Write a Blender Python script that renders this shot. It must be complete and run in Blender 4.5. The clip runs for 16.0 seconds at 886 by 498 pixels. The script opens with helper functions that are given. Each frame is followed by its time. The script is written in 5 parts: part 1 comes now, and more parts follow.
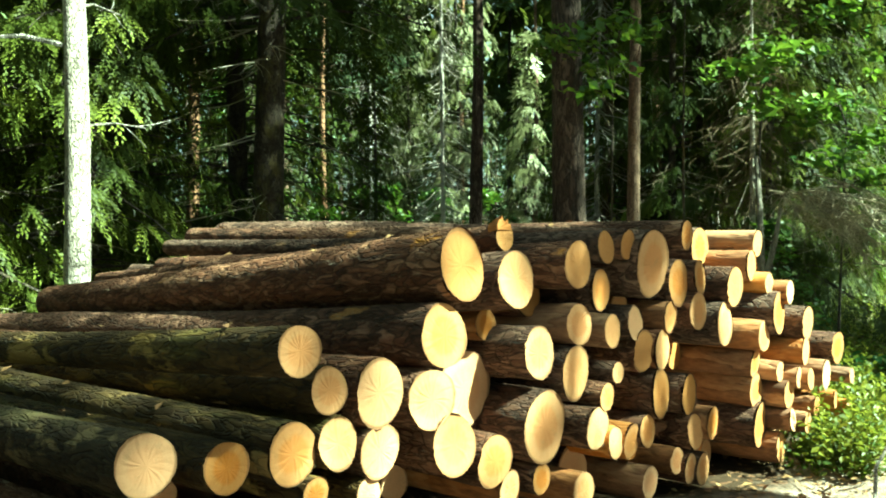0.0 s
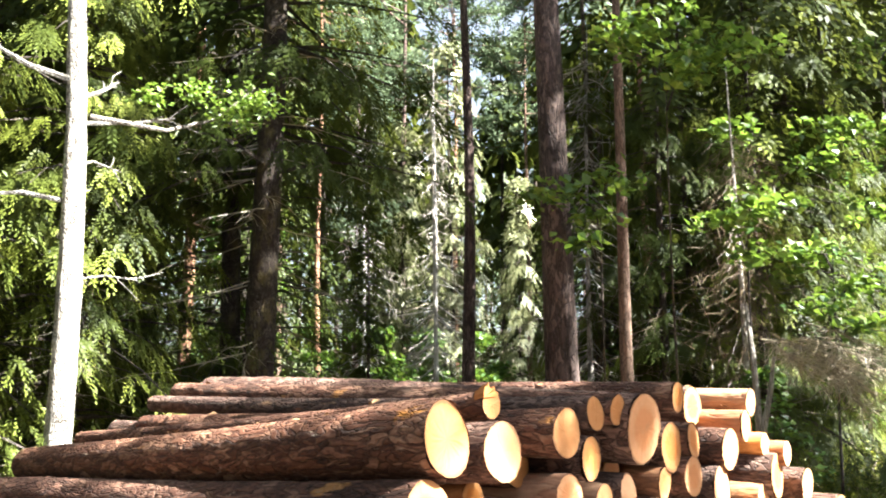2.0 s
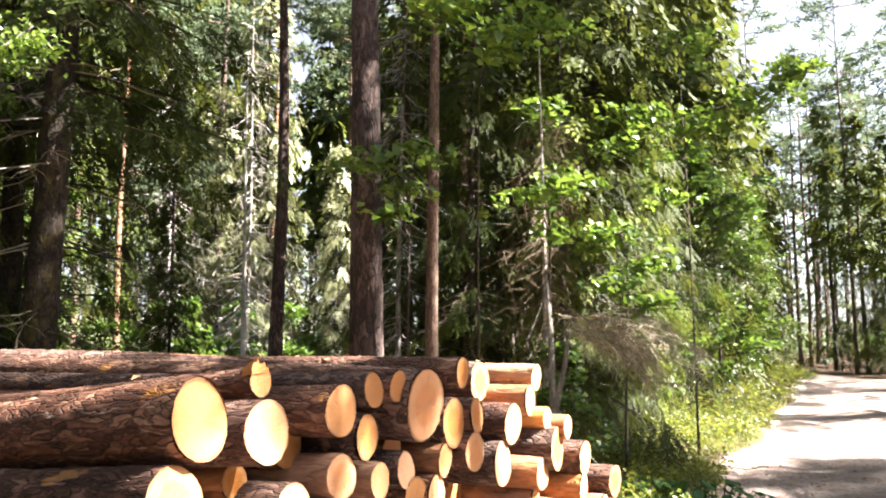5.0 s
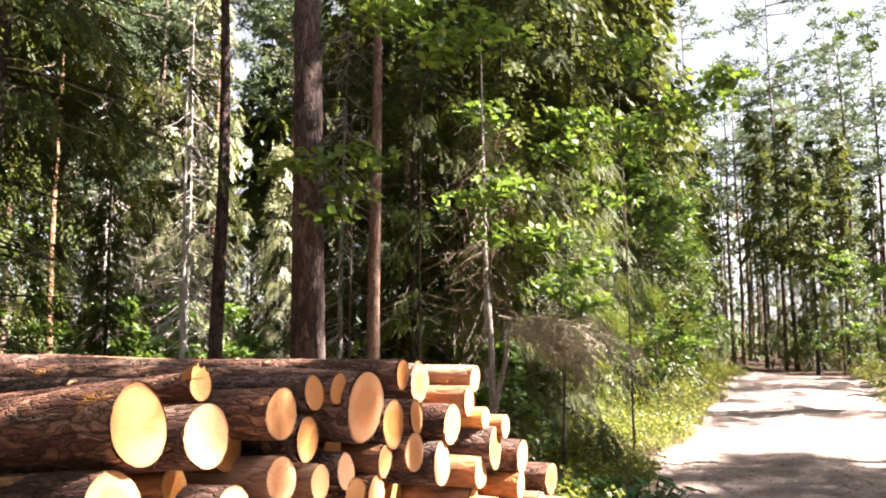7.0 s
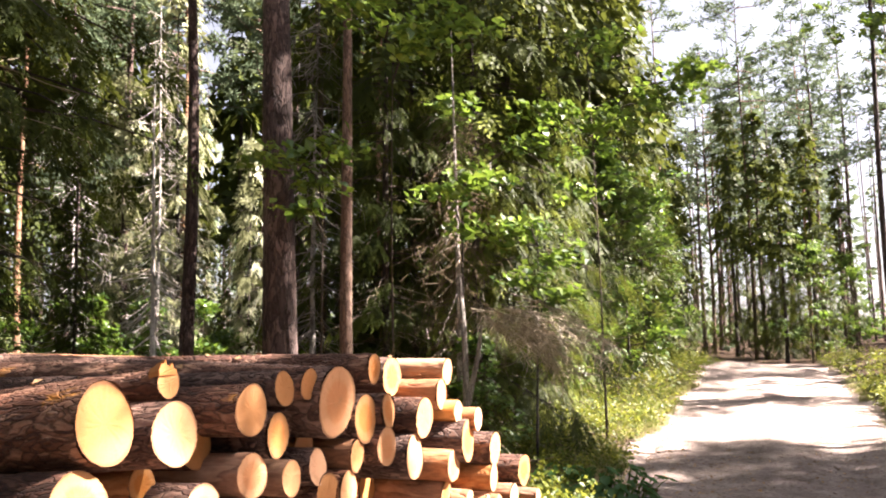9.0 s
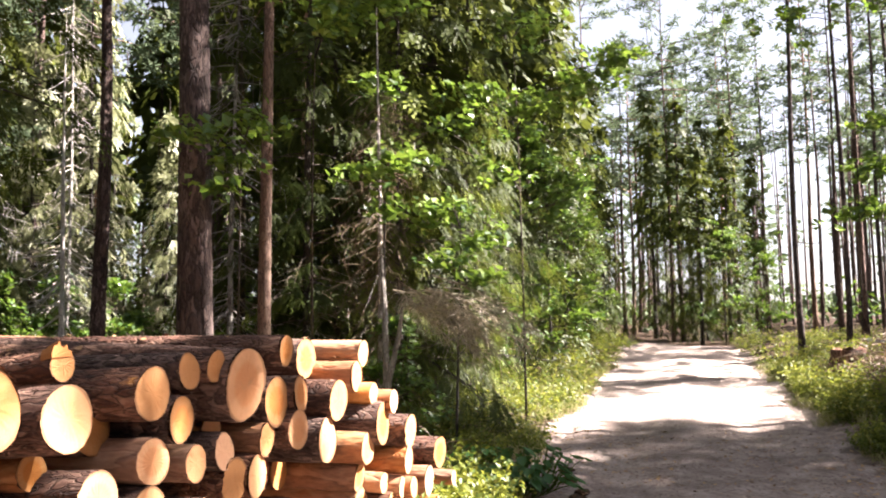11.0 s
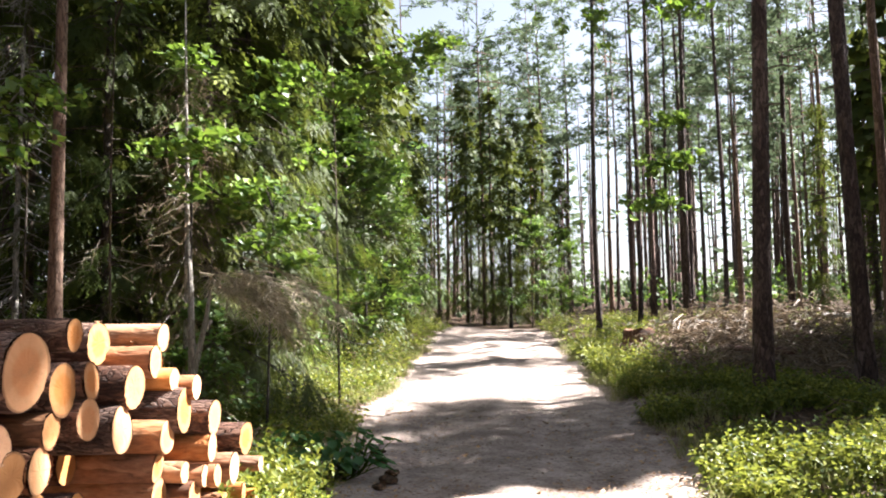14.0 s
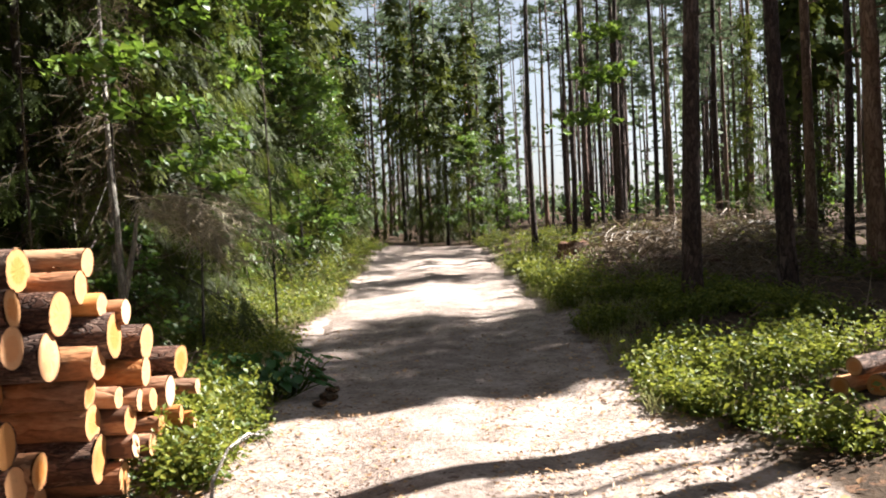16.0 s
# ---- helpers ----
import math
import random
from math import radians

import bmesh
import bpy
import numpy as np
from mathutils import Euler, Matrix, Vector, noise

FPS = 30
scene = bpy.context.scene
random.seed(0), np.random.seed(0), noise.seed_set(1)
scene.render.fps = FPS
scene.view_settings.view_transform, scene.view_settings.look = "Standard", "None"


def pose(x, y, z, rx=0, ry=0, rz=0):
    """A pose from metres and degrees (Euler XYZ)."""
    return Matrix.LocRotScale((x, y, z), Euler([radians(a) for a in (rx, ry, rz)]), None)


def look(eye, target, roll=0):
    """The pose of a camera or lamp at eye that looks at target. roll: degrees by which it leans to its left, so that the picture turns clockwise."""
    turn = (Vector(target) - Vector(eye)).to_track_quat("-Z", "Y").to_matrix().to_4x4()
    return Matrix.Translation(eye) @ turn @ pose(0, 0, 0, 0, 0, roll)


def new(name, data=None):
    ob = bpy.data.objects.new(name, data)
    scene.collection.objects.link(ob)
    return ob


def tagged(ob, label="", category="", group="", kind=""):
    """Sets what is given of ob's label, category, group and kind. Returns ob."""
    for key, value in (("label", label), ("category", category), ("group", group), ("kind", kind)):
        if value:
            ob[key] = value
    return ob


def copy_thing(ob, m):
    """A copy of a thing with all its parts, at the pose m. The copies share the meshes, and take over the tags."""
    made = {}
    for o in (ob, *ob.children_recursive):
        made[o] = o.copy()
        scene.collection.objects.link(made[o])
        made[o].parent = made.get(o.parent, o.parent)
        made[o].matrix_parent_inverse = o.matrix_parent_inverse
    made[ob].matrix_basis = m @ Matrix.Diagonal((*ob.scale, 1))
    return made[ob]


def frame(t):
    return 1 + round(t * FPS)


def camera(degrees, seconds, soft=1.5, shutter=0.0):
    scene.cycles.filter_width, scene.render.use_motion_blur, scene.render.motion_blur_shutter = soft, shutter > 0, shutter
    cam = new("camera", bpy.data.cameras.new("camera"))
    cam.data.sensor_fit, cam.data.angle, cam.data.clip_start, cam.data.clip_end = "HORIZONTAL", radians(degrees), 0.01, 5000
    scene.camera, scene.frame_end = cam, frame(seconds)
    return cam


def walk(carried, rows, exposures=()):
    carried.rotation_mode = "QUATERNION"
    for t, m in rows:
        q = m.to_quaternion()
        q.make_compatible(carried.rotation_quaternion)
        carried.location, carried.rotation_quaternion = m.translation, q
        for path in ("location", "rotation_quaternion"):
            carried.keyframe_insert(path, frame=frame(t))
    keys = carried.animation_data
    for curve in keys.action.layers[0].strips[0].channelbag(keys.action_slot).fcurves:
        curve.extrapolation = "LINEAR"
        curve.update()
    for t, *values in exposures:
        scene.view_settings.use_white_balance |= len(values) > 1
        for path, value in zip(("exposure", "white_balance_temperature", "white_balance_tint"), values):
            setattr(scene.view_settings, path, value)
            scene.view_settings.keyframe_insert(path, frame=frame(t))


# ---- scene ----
cam = camera(57.0, 16.0, soft=2.0)
PATH = [
    (0, (-0.272, 0.615, 1.411), (-0.14, 2.611, 1.396), -0.2),
    (0.5, (-0.28, 0.611, 1.462), (-0.162, 2.606, 1.542), 0.2),
    (1, (-0.269, 0.603, 1.494), (-0.158, 2.592, 1.671), 0.1),
    (1.5, (-0.247, 0.604, 1.539), (-0.127, 2.583, 1.805), -0.8),
    (2, (-0.223, 0.613, 1.561), (-0.081, 2.584, 1.874), -0.4),
    (2.5, (-0.145, 0.662, 1.574), (0.005, 2.628, 1.905), 0.4),
    (3, (-0.061, 0.715, 1.579), (0.102, 2.684, 1.89), 1.5),
    (3.5, (-0.022, 0.757, 1.572), (0.144, 2.73, 1.853), 1.1),
    (4, (-0.048, 0.779, 1.573), (0.271, 2.736, 1.835), 0.4),
    (4.5, (-0.045, 0.81, 1.56), (0.395, 2.747, 1.789), -1.5),
    (5, (0.034, 0.796, 1.575), (0.588, 2.702, 1.819), -0.1),
    (7.5, (0.024, 0.708, 1.594), (0.716, 2.569, 1.838), -0.5),
    (8, (0.025, 0.71, 1.587), (0.683, 2.58, 1.852), -1.0),
    (8.5, (0.032, 0.711, 1.593), (0.731, 2.568, 1.84), -1.1),
    (11, (0.131, 0.755, 1.598), (1.039, 2.528, 1.773), -0.8),
    (11.5, (0.15, 0.758, 1.59), (1.137, 2.487, 1.776), -1.1),
    (12, (0.163, 0.757, 1.58), (1.236, 2.437, 1.744), -1.2),
    (12.5, (0.173, 0.759, 1.578), (1.317, 2.394, 1.714), -1.0),
    (13, (0.182, 0.773, 1.571), (1.408, 2.349, 1.687), -0.9),
    (13.5, (0.182, 0.775, 1.575), (1.435, 2.329, 1.696), -0.7),
    (14, (0.187, 0.762, 1.572), (1.466, 2.294, 1.705), -1.1),
    (14.5, (0.198, 0.773, 1.566), (1.509, 2.28, 1.665), -1.2),
    (15, (0.208, 0.776, 1.562), (1.547, 2.26, 1.64), -1.7),
    (15.5, (0.221, 0.772, 1.552), (1.59, 2.231, 1.558), -2.5),
    (16, (0.235, 0.786, 1.545), (1.626, 2.222, 1.475), -2.7),
]
EXPOSURES = [(0.0, 2.85, 6060, -45), (0.6, 3.2, 6010, -37), (1.3, 3.82, 5990, 1), (5.0, 3.71, 6270, 15), (8.0, 3.45, 6570, 23), (11.0, 3.31, 6320, 20), (12.5, 3.19, 6070, 15), (14.5, 3.09, 5960, 13), (15.5, 2.89, 5980, 12), (16.0, 2.44, 6110, 11)]
walk(cam, [(t, look(eye, target, roll)) for t, eye, target, roll in PATH], EXPOSURES)

# ---- light ----
SUN_AZ, SUN_EL = 110.6, 42.0
world = bpy.data.worlds.new("sky")
scene.world = world
world.use_nodes = True
sky = world.node_tree.nodes.new("ShaderNodeTexSky")
sky.sky_type, sky.sun_disc = "NISHITA", False
sky.sun_elevation, sky.sun_rotation = radians(SUN_EL), radians(SUN_AZ)
sky.air_density, sky.dust_density, sky.ozone_density = 1.0, 1.2, 0.3
back = world.node_tree.nodes["Background"]
back.inputs["Strength"].default_value = 0.028
haze = world.node_tree.nodes.new("ShaderNodeHueSaturation")
haze.inputs["Saturation"].default_value = 0.4
world.node_tree.links.new(sky.outputs[0], haze.inputs["Color"])
world.node_tree.links.new(haze.outputs[0], back.inputs["Color"])
sun_dir = Vector((math.sin(radians(SUN_AZ)) * math.cos(radians(SUN_EL)), math.cos(radians(SUN_AZ)) * math.cos(radians(SUN_EL)), math.sin(radians(SUN_EL))))
sun = new("sun", bpy.data.lights.new("sun", "SUN"))
sun.data.energy, sun.data.angle, sun.data.color = 5.0, radians(0.53), (1.0, 0.93, 0.82)
sun.matrix_world = look(sun_dir * 60, (0, 0, 0))


# ---- materials ----
def material(name):
    m = bpy.data.materials.new(name)
    m.use_nodes = True
    m.node_tree.nodes.clear()
    return m, m.node_tree


def node(nt, kind, **inputs):
    n = nt.nodes.new("ShaderNode" + kind)
    for key, value in inputs.items():
        sock = n.inputs[int(key[1:])] if key[0] == "i" and key[1:].isdigit() else n.inputs[key.replace("_", " ")]
        if isinstance(value, bpy.types.NodeSocket):
            nt.links.new(value, sock)
        else:
            sock.default_value = value
    return n


def mathn(nt, op, a, b=0.0, clamp=False):
    n = nt.nodes.new("ShaderNodeMath")
    n.operation, n.use_clamp = op, clamp
    for i, value in enumerate((a, b)):
        if isinstance(value, bpy.types.NodeSocket):
            nt.links.new(value, n.inputs[i])
        else:
            n.inputs[i].default_value = value
    return n.outputs[0]


def ramp(nt, fac, *stops):
    n = nt.nodes.new("ShaderNodeValToRGB")
    el = n.color_ramp.elements
    while len(el) < len(stops):
        el.new(0.5)
    for e, (pos, col) in zip(el, stops):
        e.position, e.color = pos, (*col, 1)
    nt.links.new(fac, n.inputs[0])
    return n.outputs[0]


def mix(nt, fac, a, b, blend="MIX"):
    n = nt.nodes.new("ShaderNodeMix")
    n.data_type, n.blend_type = "RGBA", blend
    for sock, value in ((n.inputs[0], fac), (n.inputs[6], a), (n.inputs[7], b)):
        if isinstance(value, bpy.types.NodeSocket):
            nt.links.new(value, sock)
        else:
            sock.default_value = (*value, 1) if isinstance(value, tuple) else value
    return n.outputs[2]


def coords(nt, scale=(1, 1, 1), shift=True, kind="Object"):
    tc = nt.nodes.new("ShaderNodeTexCoord")
    mp = node(nt, "Mapping", Vector=tc.outputs[kind], Scale=scale)
    if shift:
        rnd = nt.nodes.new("ShaderNodeObjectInfo").outputs["Random"]
        comb = node(nt, "CombineXYZ", X=mathn(nt, "MULTIPLY", rnd, 37.0), Y=mathn(nt, "MULTIPLY", rnd, 91.0))
        nt.links.new(comb.outputs[0], mp.inputs["Location"])
    return mp.outputs[0]


def noise_tex(nt, vec, scale, detail=4.0, rough=0.55):
    return node(nt, "TexNoise", Vector=vec, Scale=scale, Detail=detail, Roughness=rough).outputs["Fac"]


def finish(nt, color, rough=0.85, height=None, bump=0.5, dist=0.01, spec=0.3):
    p = node(nt, "BsdfPrincipled", Base_Color=color, Roughness=rough)
    p.inputs["Specular IOR Level"].default_value = spec
    if height is not None:
        b = node(nt, "Bump", Height=height, Strength=bump, Distance=dist)
        nt.links.new(b.outputs[0], p.inputs["Normal"])
    out = nt.nodes.new("ShaderNodeOutputMaterial")
    nt.links.new(p.outputs[0], out.inputs[0])


def bark_material(name, dark, mid, light, plate=14.0, stretch=0.3, bump=0.8, patch=None, patch_at=0.62, moss=0.0, axis=0, flake=None, split=0.8):
    """Scaly bark along one local axis, with lighter flakes, peeled patches and moss."""
    m, nt = material(name)
    sc = [1.0, 1.0, 1.0]
    sc[axis] = stretch
    vec = coords(nt, tuple(sc))
    warp = node(nt, "TexNoise", Vector=vec, Scale=9.0, Detail=3.0)
    sway = node(nt, "VectorMath", i0=warp.outputs["Color"], i1=(0.3, 0.3, 0.3))
    sway.operation = "MULTIPLY"
    vec2 = node(nt, "VectorMath", i0=vec, i1=sway.outputs[0]).outputs[0]
    vor = node(nt, "TexVoronoi", Vector=vec2, Scale=plate)
    vor.feature = "DISTANCE_TO_EDGE"
    crack = mathn(nt, "MULTIPLY", vor.outputs["Distance"], 7.0, True)
    cell = node(nt, "TexVoronoi", Vector=vec2, Scale=plate)
    grain = noise_tex(nt, vec, 45.0, 5.0, 0.65)
    broad = noise_tex(nt, vec, 2.2, 3.0)
    tone = mathn(nt, "ADD", mathn(nt, "MULTIPLY", cell.outputs["Color"], 0.42), mathn(nt, "MULTIPLY", grain, 0.62))
    tone = mathn(nt, "ADD", tone, mathn(nt, "MULTIPLY", mathn(nt, "SUBTRACT", broad, 0.5), 0.6))
    col = ramp(nt, tone, (0.18, dark), (0.5, mid), (0.85, light))
    col = mix(nt, mathn(nt, "MULTIPLY", mathn(nt, "SUBTRACT", 1.0, crack), split), col, dark)
    height = mathn(nt, "ADD", crack, mathn(nt, "MULTIPLY", grain, 0.5))
    if patch:
        vec3 = coords(nt, tuple(0.45 if i == axis else 1.0 for i in range(3)))
        pn = noise_tex(nt, vec3, 3.2, 6.0, 0.6)
        pf = ramp(nt, pn, (patch_at, (0, 0, 0)), (patch_at + 0.03, (1, 1, 1)))
        pc = ramp(nt, grain, (0.2, tuple(0.6 * c for c in patch)), (0.8, patch))
        col = mix(nt, pf, col, pc)
    if flake:
        ff = ramp(nt, noise_tex(nt, vec, 13.0, 5.0, 0.75), (0.64, (0, 0, 0)), (0.68, (0.8, 0.8, 0.8)))
        col = mix(nt, ff, col, flake)
        height = mathn(nt, "ADD", height, mathn(nt, "MULTIPLY", ff, 0.7))
    if moss:
        mf = ramp(nt, noise_tex(nt, vec, 6.0, 6.0, 0.7), (0.52, (0, 0, 0)), (0.66, (moss, moss, moss)))
        col = mix(nt, mf, col, (0.22, 0.18, 0.05))
    hue = nt.nodes.new("ShaderNodeObjectInfo").outputs["Random"]
    col = node(nt, "HueSaturation", Color=col, Value=mathn(nt, "ADD", 0.75, mathn(nt, "MULTIPLY", hue, 0.5)), Saturation=mathn(nt, "ADD", 0.8, mathn(nt, "MULTIPLY", hue, 0.35))).outputs[0]
    finish(nt, col, 0.9, height, bump, 0.012)
    return m


LOG_BARK = bark_material("log_bark", (0.016, 0.009, 0.006), (0.115, 0.052, 0.033), (0.34, 0.20, 0.135), 24.0, 0.35, 1.0, (0.46, 0.22, 0.075), 0.68, flake=(0.36, 0.27, 0.20), split=0.5)
LOG_PEELED = bark_material("log_thin_bark", (0.08, 0.034, 0.016), (0.33, 0.138, 0.055), (0.54, 0.31, 0.15), 8.0, 0.3, 0.35, (0.13, 0.055, 0.025), 0.60, split=0.25)
LOG_MOSSY = bark_material("log_mossy_bark", (0.010, 0.007, 0.004), (0.056, 0.033, 0.014), (0.16, 0.10, 0.038), 22.0, 0.3, 0.9, (0.38, 0.25, 0.09), 0.57, 0.4, flake=(0.045, 0.03, 0.018), split=0.4)
PINE_BARK = bark_material("pine_bark", (0.018, 0.012, 0.010), (0.078, 0.050, 0.042), (0.20, 0.14, 0.12), 15.0, 0.3, 1.0, axis=2)
PINE_RED = bark_material("pine_upper_bark", (0.06, 0.03, 0.02), (0.20, 0.115, 0.075), (0.34, 0.22, 0.15), 13.0, 0.3, 0.5, axis=2)
SPRUCE_BARK = bark_material("spruce_bark", (0.012, 0.009, 0.007), (0.045, 0.034, 0.027), (0.12, 0.10, 0.082), 26.0, 0.6, 0.7, moss=0.3, axis=2)
PALE_BARK = bark_material("pale_bark", (0.07, 0.06, 0.05), (0.36, 0.33, 0.295), (0.56, 0.53, 0.48), 20.0, 0.45, 1.0, (0.10, 0.088, 0.072), 0.60, axis=2)
DEAD_WOOD = bark_material("dead_twig_bark", (0.10, 0.085, 0.07), (0.26, 0.23, 0.19), (0.42, 0.38, 0.33), 22.0, 0.3, 0.4, axis=2)


BLEACHED = bark_material("bleached_wood", (0.26, 0.24, 0.21), (0.58, 0.55, 0.50), (0.74, 0.71, 0.65), 20.0, 0.3, 0.5, axis=2)


def cut_wood():
    m, nt = material("cut_wood")
    tc = nt.nodes.new("ShaderNodeTexCoord")
    uv = tc.outputs["UV"]
    r = node(nt, "VectorMath", i0=uv)
    r.operation = "LENGTH"
    rad = r.outputs["Value"]
    info = nt.nodes.new("ShaderNodeObjectInfo").outputs["Random"]
    off = node(nt, "CombineXYZ", X=mathn(nt, "MULTIPLY", info, 53.0), Y=mathn(nt, "MULTIPLY", info, 17.0))
    vec = node(nt, "VectorMath", i0=uv, i1=off.outputs[0]).outputs[0]
    wob = noise_tex(nt, vec, 1.6, 3.0)
    rr = mathn(nt, "ADD", rad, mathn(nt, "MULTIPLY", mathn(nt, "SUBTRACT", wob, 0.5), 0.22))
    rings = mathn(nt, "SINE", mathn(nt, "MULTIPLY", rr, 95.0))
    heart = ramp(nt, rr, (0.52, (1, 1, 1)), (0.66, (0, 0, 0)))
    hot = ramp(nt, info, (0.12, (0.08, 0.08, 0.08)), (0.65, (0.95, 0.95, 0.95)))
    fine = noise_tex(nt, vec, 30.0, 4.0, 0.7)
    sap = ramp(nt, fine, (0.3, (0.46, 0.225, 0.098)), (0.7, (0.61, 0.335, 0.17)))
    core = ramp(nt, fine, (0.3, (0.42, 0.165, 0.055)), (0.7, (0.60, 0.27, 0.105)))
    col = mix(nt, mathn(nt, "MULTIPLY", heart, hot), sap, core)
    col = mix(nt, mathn(nt, "MULTIPLY", mathn(nt, "ADD", rings, 1.0), 0.05), col, (0.38, 0.22, 0.09))
    blot = ramp(nt, noise_tex(nt, vec, 3.0, 5.0, 0.7), (0.54, (0, 0, 0)), (0.70, (0.6, 0.6, 0.6)))
    col = mix(nt, blot, col, (0.36, 0.21, 0.10))
    xyz = node(nt, "SeparateXYZ", Vector=uv)
    ang = mathn(nt, "ARCTAN2", xyz.outputs["X"], xyz.outputs["Y"])
    ray_vec = node(nt, "CombineXYZ", X=mathn(nt, "MULTIPLY", ang, 3.2), Y=mathn(nt, "MULTIPLY", rad, 0.9), Z=mathn(nt, "MULTIPLY", info, 71.0)).outputs[0]
    check = ramp(nt, noise_tex(nt, ray_vec, 2.6, 3.0, 0.6), (0.64, (0, 0, 0)), (0.72, (0.12, 0.12, 0.12)))
    col = mix(nt, check, col, (0.20, 0.10, 0.04))
    tone = mathn(nt, "FRACT", mathn(nt, "MULTIPLY", info, 13.7))
    col = node(nt, "HueSaturation", Color=col, Value=mathn(nt, "ADD", 0.65, mathn(nt, "MULTIPLY", tone, 0.42)), Saturation=mathn(nt, "SUBTRACT", 1.15, mathn(nt, "MULTIPLY", tone, 0.3))).outputs[0]
    rim = ramp(nt, rad, (0.90, (0, 0, 0)), (0.97, (1, 1, 1)))
    col = mix(nt, mathn(nt, "MULTIPLY", rim, 0.75), col, (0.14, 0.065, 0.03))
    saw = noise_tex(nt, node(nt, "Mapping", Vector=vec, Scale=(3.0, 40.0, 1.0), Rotation=(0, 0, 0.5)).outputs[0], 2.0, 3.0)
    finish(nt, col, 0.75, mathn(nt, "ADD", saw, fine), 0.25, 0.004)
    return m


CUT_WOOD = cut_wood()


def foliage(name, dark, light, tip, translucent=0.4, scale=3.0, gloss=0.03, speckle=0.5):
    """Leaves or needles: colour varied by leaf and by clump, tips paled for fresh growth and sunlight where the mesh
    says so, light through the blade.
    """
    m, nt = material(name)
    isl = nt.nodes.new("ShaderNodeNewGeometry").outputs["Random Per Island"]
    vec = coords(nt)
    clump = noise_tex(nt, vec, scale, 3.0)
    fac = mathn(nt, "ADD", mathn(nt, "MULTIPLY", isl, speckle), mathn(nt, "MULTIPLY", clump, 1.1 - speckle))
    col = ramp(nt, fac, (0.2, dark), (0.85, light))
    at = nt.nodes.new("ShaderNodeAttribute")
    at.attribute_name = "tip"
    col = mix(nt, at.outputs["Fac"], col, tip)
    d = node(nt, "BsdfDiffuse", Color=col)
    t = node(nt, "BsdfTranslucent", Color=mix(nt, 0.5, col, tip))
    g = node(nt, "BsdfGlossy", Color=(1, 1, 1, 1), Roughness=0.45)
    s1 = node(nt, "MixShader", i0=translucent, i1=d.outputs[0], i2=t.outputs[0])
    s2 = node(nt, "MixShader", i0=gloss, i1=s1.outputs[0], i2=g.outputs[0])
    out = nt.nodes.new("ShaderNodeOutputMaterial")
    nt.links.new(s2.outputs[0], out.inputs[0])
    return m


# pale tip colour: fresh growth, raised further to look sunlit
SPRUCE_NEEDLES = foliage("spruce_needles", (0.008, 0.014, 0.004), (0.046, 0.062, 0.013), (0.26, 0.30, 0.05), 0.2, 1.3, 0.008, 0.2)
PINE_NEEDLES = foliage("pine_needles", (0.028, 0.046, 0.028), (0.10, 0.14, 0.08), (0.20, 0.25, 0.13), 0.25, 2.0, 0.008, 0.3)
BROAD_LEAVES = foliage("broad_leaves", (0.016, 0.048, 0.007), (0.052, 0.132, 0.013), (0.22, 0.32, 0.04), 0.42, 2.2, 0.04, 0.35)
# the yellow tip colour stands in for sun on the upper leaves
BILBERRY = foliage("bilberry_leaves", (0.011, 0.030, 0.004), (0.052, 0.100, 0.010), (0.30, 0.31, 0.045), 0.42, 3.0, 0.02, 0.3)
DRY_GRASS = foliage("dry_grass", (0.16, 0.13, 0.06), (0.36, 0.30, 0.15), (0.3, 0.36, 0.12), 0.3)
TWIG_GREY = foliage("bleached_twigs", (0.12, 0.10, 0.07), (0.42, 0.36, 0.26), (0.3, 0.27, 0.2), 0.0)
BROWN_TWIGS = foliage("brown_twigs", (0.05, 0.035, 0.02), (0.17, 0.125, 0.07), (0.2, 0.16, 0.09), 0.0)
DRY_TWIGS = foliage("dry_twigs", (0.055, 0.04, 0.024), (0.23, 0.16, 0.095), (0.27, 0.2, 0.13), 0.0)


def soil(name, cols, scale, bump, leaf=0.0, sand=None):
    m, nt = material(name)
    vec = coords(nt, shift=False)
    a, b, c = noise_tex(nt, vec, scale, 6.0, 0.65), noise_tex(nt, vec, scale * 9, 5.0, 0.7), noise_tex(nt, vec, scale * 0.13, 3.0)
    fac = mathn(nt, "ADD", mathn(nt, "MULTIPLY", a, 0.5), mathn(nt, "ADD", mathn(nt, "MULTIPLY", b, 0.35), mathn(nt, "MULTIPLY", c, 0.25)))
    col = ramp(nt, fac, (0.38, cols[0]), (0.52, cols[1]), (0.66, cols[2]))
    if leaf:
        vor = node(nt, "TexVoronoi", Vector=vec, Scale=scale * 14)
        lf = ramp(nt, vor.outputs["Color"], (1 - leaf, (0, 0, 0)), (1 - leaf + 0.05, (1, 1, 1)))
        col = mix(nt, mathn(nt, "MULTIPLY", lf, 0.7), col, cols[3])
    if sand:
        at = nt.nodes.new("ShaderNodeAttribute")
        at.attribute_name = "tip"
        sf = mathn(nt, "ADD", at.outputs["Fac"], mathn(nt, "MULTIPLY", mathn(nt, "SUBTRACT", a, 0.5), 1.6))
        sc = ramp(nt, fac, (0.38, sand[0]), (0.52, sand[1]), (0.66, sand[2]))
        col = mix(nt, ramp(nt, sf, (0.35, (0, 0, 0)), (0.75, (1, 1, 1))), col, sc)
    finish(nt, col, 0.95, mathn(nt, "ADD", b, mathn(nt, "MULTIPLY", a, 0.6)), bump, 0.03, 0.15)
    return m


